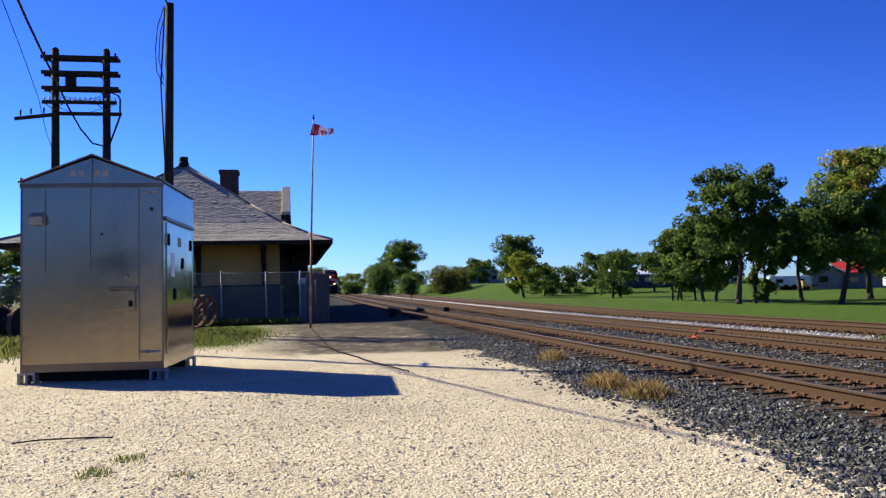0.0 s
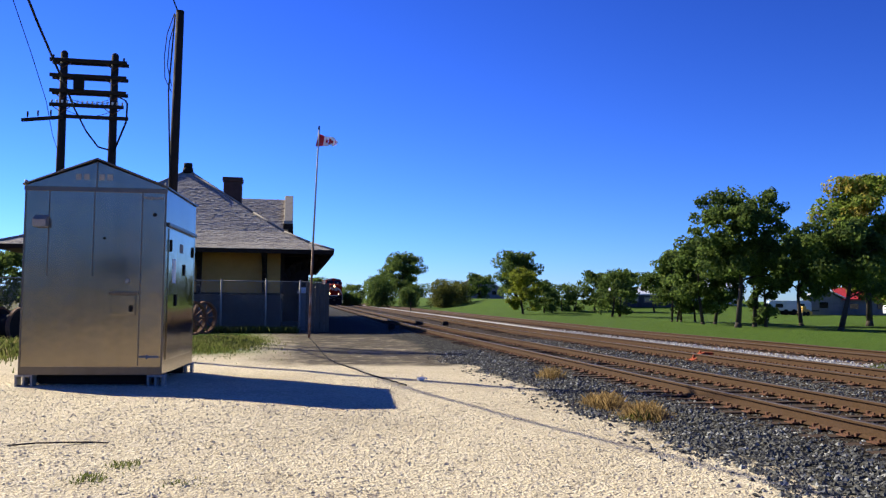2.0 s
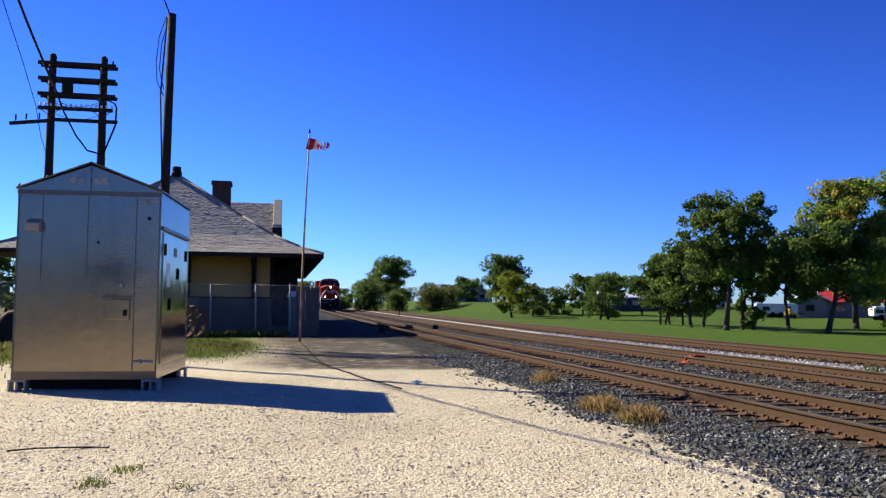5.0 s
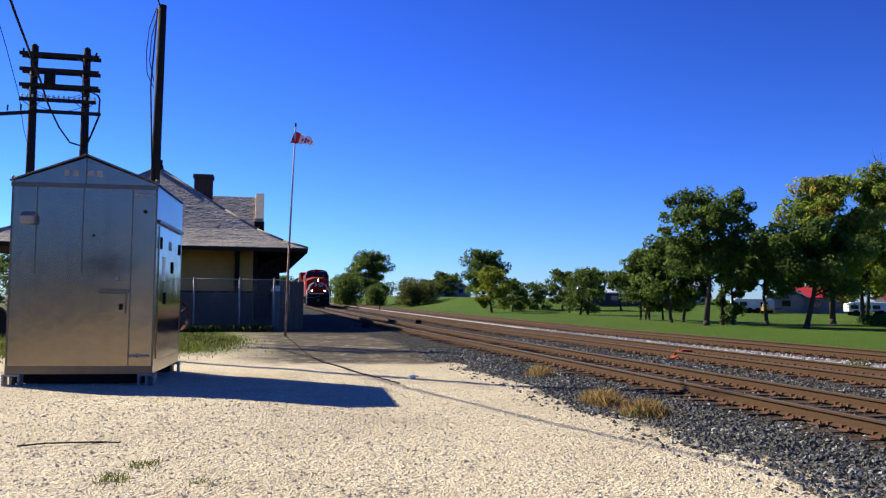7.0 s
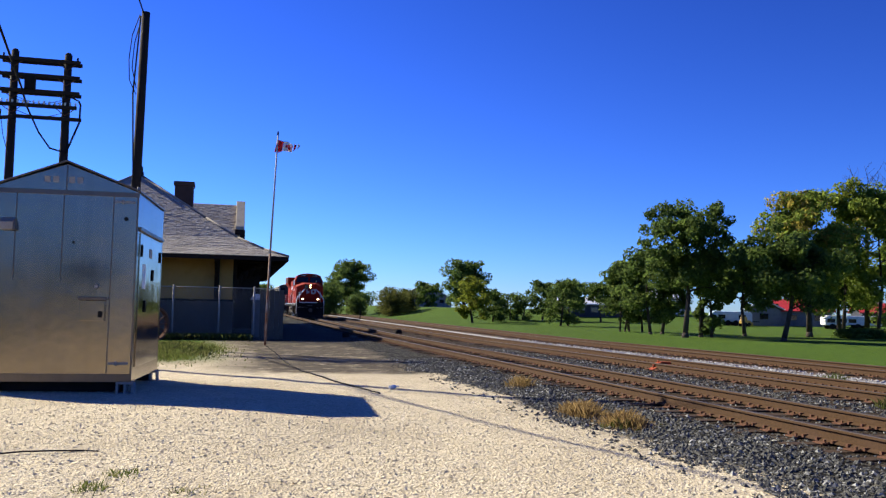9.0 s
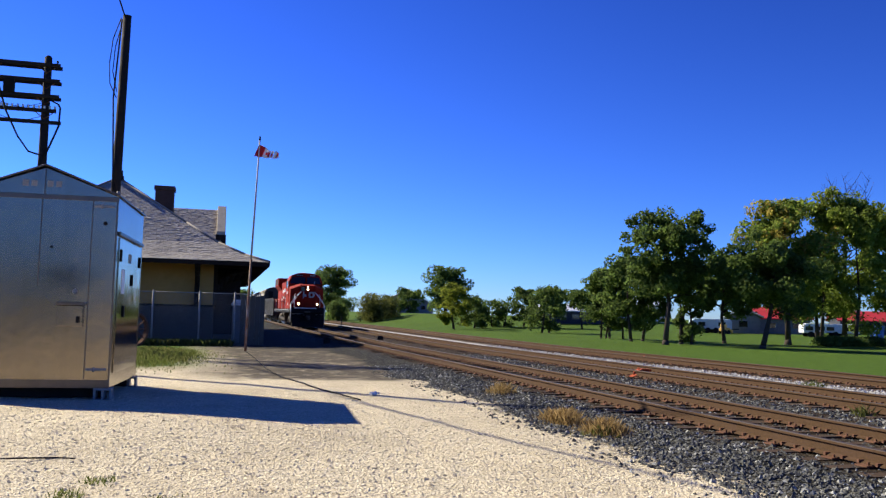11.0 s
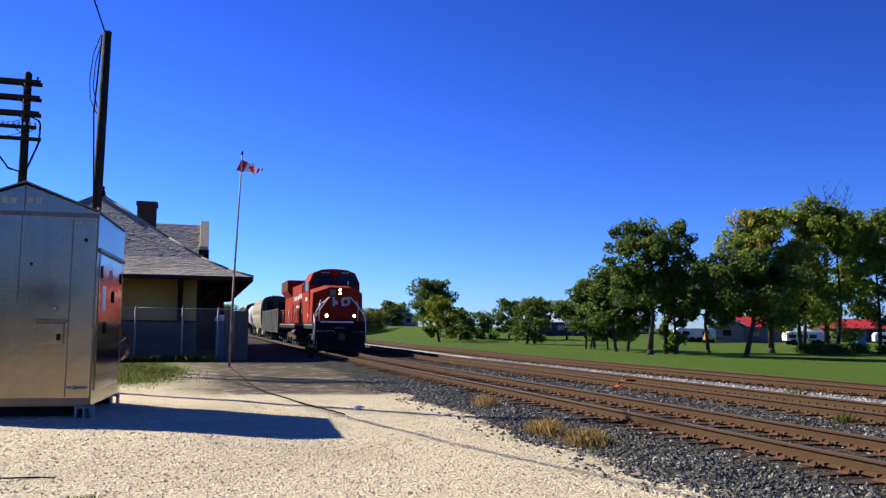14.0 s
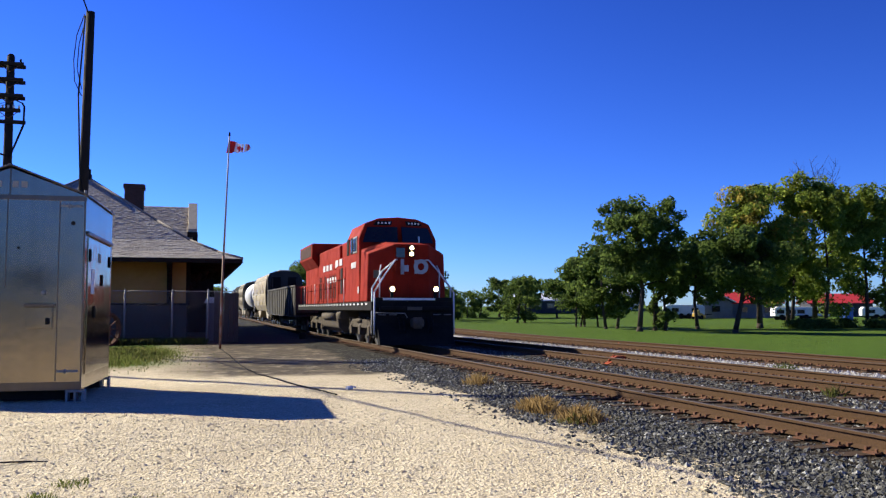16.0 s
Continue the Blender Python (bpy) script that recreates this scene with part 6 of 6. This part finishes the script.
# a thin black strand added for a dark line, from the flagpole's foot to the gravel
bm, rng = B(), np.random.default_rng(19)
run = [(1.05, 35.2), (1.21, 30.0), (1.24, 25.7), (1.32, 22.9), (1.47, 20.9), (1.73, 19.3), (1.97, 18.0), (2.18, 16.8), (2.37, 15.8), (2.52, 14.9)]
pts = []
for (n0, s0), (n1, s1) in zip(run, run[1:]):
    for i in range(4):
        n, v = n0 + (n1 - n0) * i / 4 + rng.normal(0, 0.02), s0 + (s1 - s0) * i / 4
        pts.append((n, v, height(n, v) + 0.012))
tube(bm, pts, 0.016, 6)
solo("dark_ground_line", bm, M["black"], at(0, 0), "thin black strand standing in for a dark line on dirt and gravel", "cable")

# old orange-painted lumps between the tracks
for k, (n, s, w) in enumerate(((11.2, 20.9, 0.7), (12.45, 22.9, 0.9), (16.5, 31.4, 1.0))):
    root = thing("track_bracket", at(n, s, 0.07), "orange-rusted iron bracket bolted between the rails", "bracket", "orange iron brackets")
    bm = B()
    prism(bm, [(-w / 2, 0), (w / 2, 0), (w / 2 - 0.12, 0.08), (-w / 2 + 0.2, 0.11)], "y", -0.14, 0.14, 0.02)
    part("casting", bm, M["rust_paint"], root)
    for x in (-w / 3, w / 3):
        bm = B()
        rod(bm, (x, 0, 0.04), (x, 0, 0.14), 0.03, 0.03, 8)
        part("bolt", bm, M["rust_paint"], root)

# low relay box and switch stands by the far rails
for n, s, h, label in ((5.6, 45.5, 0.28, "low black switch box beside the rails"), (9.7, 52.0, 0.25, "small dark box between the tracks"), (13.6, 97.0, 1.2, "thin dark marker post beyond the tracks")):
    root = thing("trackside_box" if h < 1 else "marker_post", at(n, s, rise(s)), label, "railway fixture")
    bm = B()
    w = 0.18 if h < 1 else 0.06
    box(bm, -w, w, -w, w, -0.1, h, 0.03)
    part("housing", bm, M["black"], root)
    bm = B()
    box(bm, -w * 0.8, w * 0.8, -w * 0.8, w * 0.8, h, h + 0.06, 0.02)
    part("cap", bm, M["black"], root)


# ------------------------------------------------------------ flag in moving strips
def build_flag():
    root = thing("flag", at(FLAG_N + 0.20, FLAG_S, 8.62, 12), "small red and white flag flying from a pole", "flag")
    strips = []
    W, H, N = 0.95, 0.56, 10
    for k in range(N):
        bm = B()
        w = W / N
        lo = [-H * (1 - 0.055 * j) + 0.03 * math.sin(j * 2.3) for j in (k, k + 1)]
        tip = 0.03 * (k - 7) if k > 7 else 0.0          # the torn fly
        prism(bm, [(-0.004, lo[0]), (w + 0.004 - tip, lo[1] + tip), (w + 0.004, -0.02 - tip), (-0.004, 0.0)], "y", -0.004, 0.004)
        ob = part("cloth_strip", bm, M["flag_red" if k < 3 or k == 8 else "flag_white"], root)
        if k in (4, 5, 6):
            bm = B()
            half = 0.13 if k == 5 else 0.07
            prism(bm, [(0.0, -0.22 - half), (w, -0.22 - half * 0.8), (w, -0.22 + half * 0.8), (0, -0.22 + half)], "y", -0.008, 0.008)
            part("leaf_mark", bm, M["flag_red"], ob)
        strips.append((ob, k * w, k))
    return strips


FLAG_STRIPS = build_flag()


# ------------------------------------------------------------ grass, weeds and loose stone
def blades(name, count, where, h, w, material, label, seed, bend=0.35):
    rng = np.random.default_rng(seed)
    verts, faces = [], []
    while len(faces) < count:
        n, s, k = where(rng)
        z, a = height(n, s) - 0.01, rng.uniform(0, 6.28)
        hh, ww = h * k * rng.uniform(0.4, 1.2), w * rng.uniform(0.6, 1.3)
        dx, dy = math.cos(a), math.sin(a)
        lx, ly = rng.normal(0, bend, 2) * hh
        i = len(verts)
        verts += [(n - dx * ww, s - dy * ww, z), (n + dx * ww, s + dy * ww, z), (n + dx * ww * 0.6 + lx * 0.4, s + dy * ww * 0.6 + ly * 0.4, z + hh * 0.6), (n + lx, s + ly, z + hh)]
        faces.append((i, i + 1, i + 2, i + 3))
    ob = joined(name, verts, faces, material, None, at(0, 0))
    return tagged(ob, label, "grass" if "grass" in name else "weeds", kind="stuff")


def patch(cn, cs, rn, rs):
    def where(rng):
        u, v = rng.normal(0, 0.5, 2)
        return cn + u * rn, cs + v * rs, max(0.3, 1 - 0.6 * (u * u + v * v))
    return where


def strip(n0, n1, s0, s1):
    def where(rng):
        return rng.uniform(n0, n1), rng.uniform(s0, s1), 1.0
    return where


blades("rough_grass", 11000, patch(-2.4, 31, 1.9, 6.5), 0.22, 0.018, M["grass"], "rough unmown grass before the fence", 71)
blades("rough_grass", 5000, patch(-8.2, 25.5, 3.0, 4.5), 0.42, 0.02, M["grass"], "tall rough grass beside the cable reel", 72)
blades("rough_grass", 4000, strip(-5.0, 0.6, 40.5, 42.5), 0.3, 0.02, M["grass"], "rough grass along the fence foot", 73)
blades("dry_weeds", 1300, patch(5.05, 11.8, 0.34, 0.6), 0.23, 0.0016, M["dry"], "dry reddish-brown weeds at the ballast edge", 74, 0.3)
blades("dry_weeds", 1300, patch(5.12, 10.5, 0.32, 0.45), 0.23, 0.0016, M["dry"], "dry brown weeds at the ballast edge", 75, 0.3)
blades("dry_weeds", 450, patch(5.6, 16.3, 0.3, 0.5), 0.25, 0.0025, M["dry"], "small dry weeds on the ballast", 76, 0.3)
blades("green_weeds", 160, patch(5.0, 10.3, 0.3, 0.25), 0.15, 0.01, M["grass"], "low green weeds under dry stalks", 77)
for k, (n, s) in enumerate(((-1.27, 7.15), (-1.08, 7.7), (-0.49, 6.97))):
    blades("green_weeds", 140 if k < 2 else 50, patch(n, s, 0.22, 0.26), 0.065, 0.008, M["grass"], "small tuft of green weeds in the gravel", 80 + k)
blades("green_weeds", 90, patch(14.0, 17.5, 0.3, 0.5), 0.25, 0.012, M["grass"], "green weeds by the second track", 84)
blades("green_weeds", 70, patch(10.55, 11.8, 0.15, 0.25), 0.22, 0.012, M["grass"], "green weeds by the second track", 85)
blades("lawn_grass", 9000, strip(18.9, 30, 18, 60), 0.022, 0.016, M["lawn_blade"], "mown lawn grass beyond the tracks", 86)


def ballast_keep(n, s, rng):
    if n > 6.0 and rng.random() < 0.55:
        return False
    edge = 4.5 + 0.9 * noise.noise((s * 0.5, 3.3, 0)) - 0.25 * max(0, (9 - s) / 5)
    return n > edge or rng.random() < (0.10 if n > edge - 0.5 else 0.012)


def gravel_keep(n, s, rng):
    edge = 4.75 + 0.9 * noise.noise((s * 0.5, 3.3, 0)) - 0.25 * max(0, (9 - s) / 5)
    return n < edge and rng.random() < 1.15 - s / 22


scatter("ballast_stone", 21000, (4.0, 6.4, 2.5, 26), 0.031, M["ballast"], "dark crushed-rock ballast at the foot of the track", 91, ballast_keep)
scatter("ballast_stone", 9000, (6.3, 8.8, 3, 24), 0.032, M["ballast"], "dark crushed-rock ballast between the ties", 92, ballast_keep, -0.1)
scatter("ballast_stone", 8000, (8.7, 10.7, 4, 34), 0.036, M["ballast"], "crushed-rock ballast between the two tracks", 93)
scatter("pale_stone", 4500, (13.2, 15.2, 8, 45), 0.045, M["pale_stone"], "white crushed stone beyond the second track", 94)
scatter("gravel_stone", 44000, (-5.5, 5.2, 3.2, 18), 0.02, M["gravel"], "pale limestone gravel of the yard", 95, gravel_keep, 0.0, 0.42)
scatter("dark_pebble", 260, (-4.5, 5.0, 3.2, 15), 0.009, M["tie"], "stray dark stones on the pale gravel", 96, None, -0.1)


# ------------------------------------------------------------ motion of the train and the flag
RUN = [(0, 174.0), (2, 157.0), (4, 139.4), (6.5, 116.2), (8, 102.2), (9, 93.0), (11.5, 71.5), (12.5, 62.6), (13.5, 53.4), (14.5, 44.1), (15.3, 36.5), (16, 29.7)]
NOSE = 0.95


def train_at(t):
    for (a, sa), (b, sb) in zip(RUN, RUN[1:]):
        if t <= b:
            return sa + (sb - sa) * (t - a) / (b - a) - NOSE
    return RUN[-1][1] - NOSE


def motions():
    for ob, wheels, off, r in CARS:
        rows = []
        for t in [v for v, _ in RUN]:
            s = train_at(t) + off
            tilt = math.degrees(math.atan2(rise(s + 18) - rise(s), 18))
            rows.append((t, at(7.52, s, RAIL_TOP + rise(s)) @ pose(0, 0, 0, tilt)))
        walk(ob, rows)
        if off > 60:
            continue
        steps = [i * 0.0667 for i in range(240)] + [16.0]
        for wheel, y in wheels:
            walk(wheel, [(t, pose(0, y, r) @ Matrix.Rotation((train_at(0) - train_at(t)) / r, 4, "X")) for t in steps])
    for ob, x, k in FLAG_STRIPS:
        rows = []
        for i in range(81):
            t = i * 0.2
            sway = 10 * math.sin(5.1 * t - 1.1 * k) + 7 * math.sin(8.3 * t - 1.7 * k)
            droop = 15 + 6 * math.sin(1.9 * t)
            rows.append((t, pose(x * 0.98, 0.03 * k * math.sin(5.1 * t - 1.1 * k + 0.6), -0.26 * x * (1 + 0.4 * math.sin(1.9 * t)), 6 * math.sin(3.7 * t - k), droop, sway)))
        walk(ob, rows)


motions()
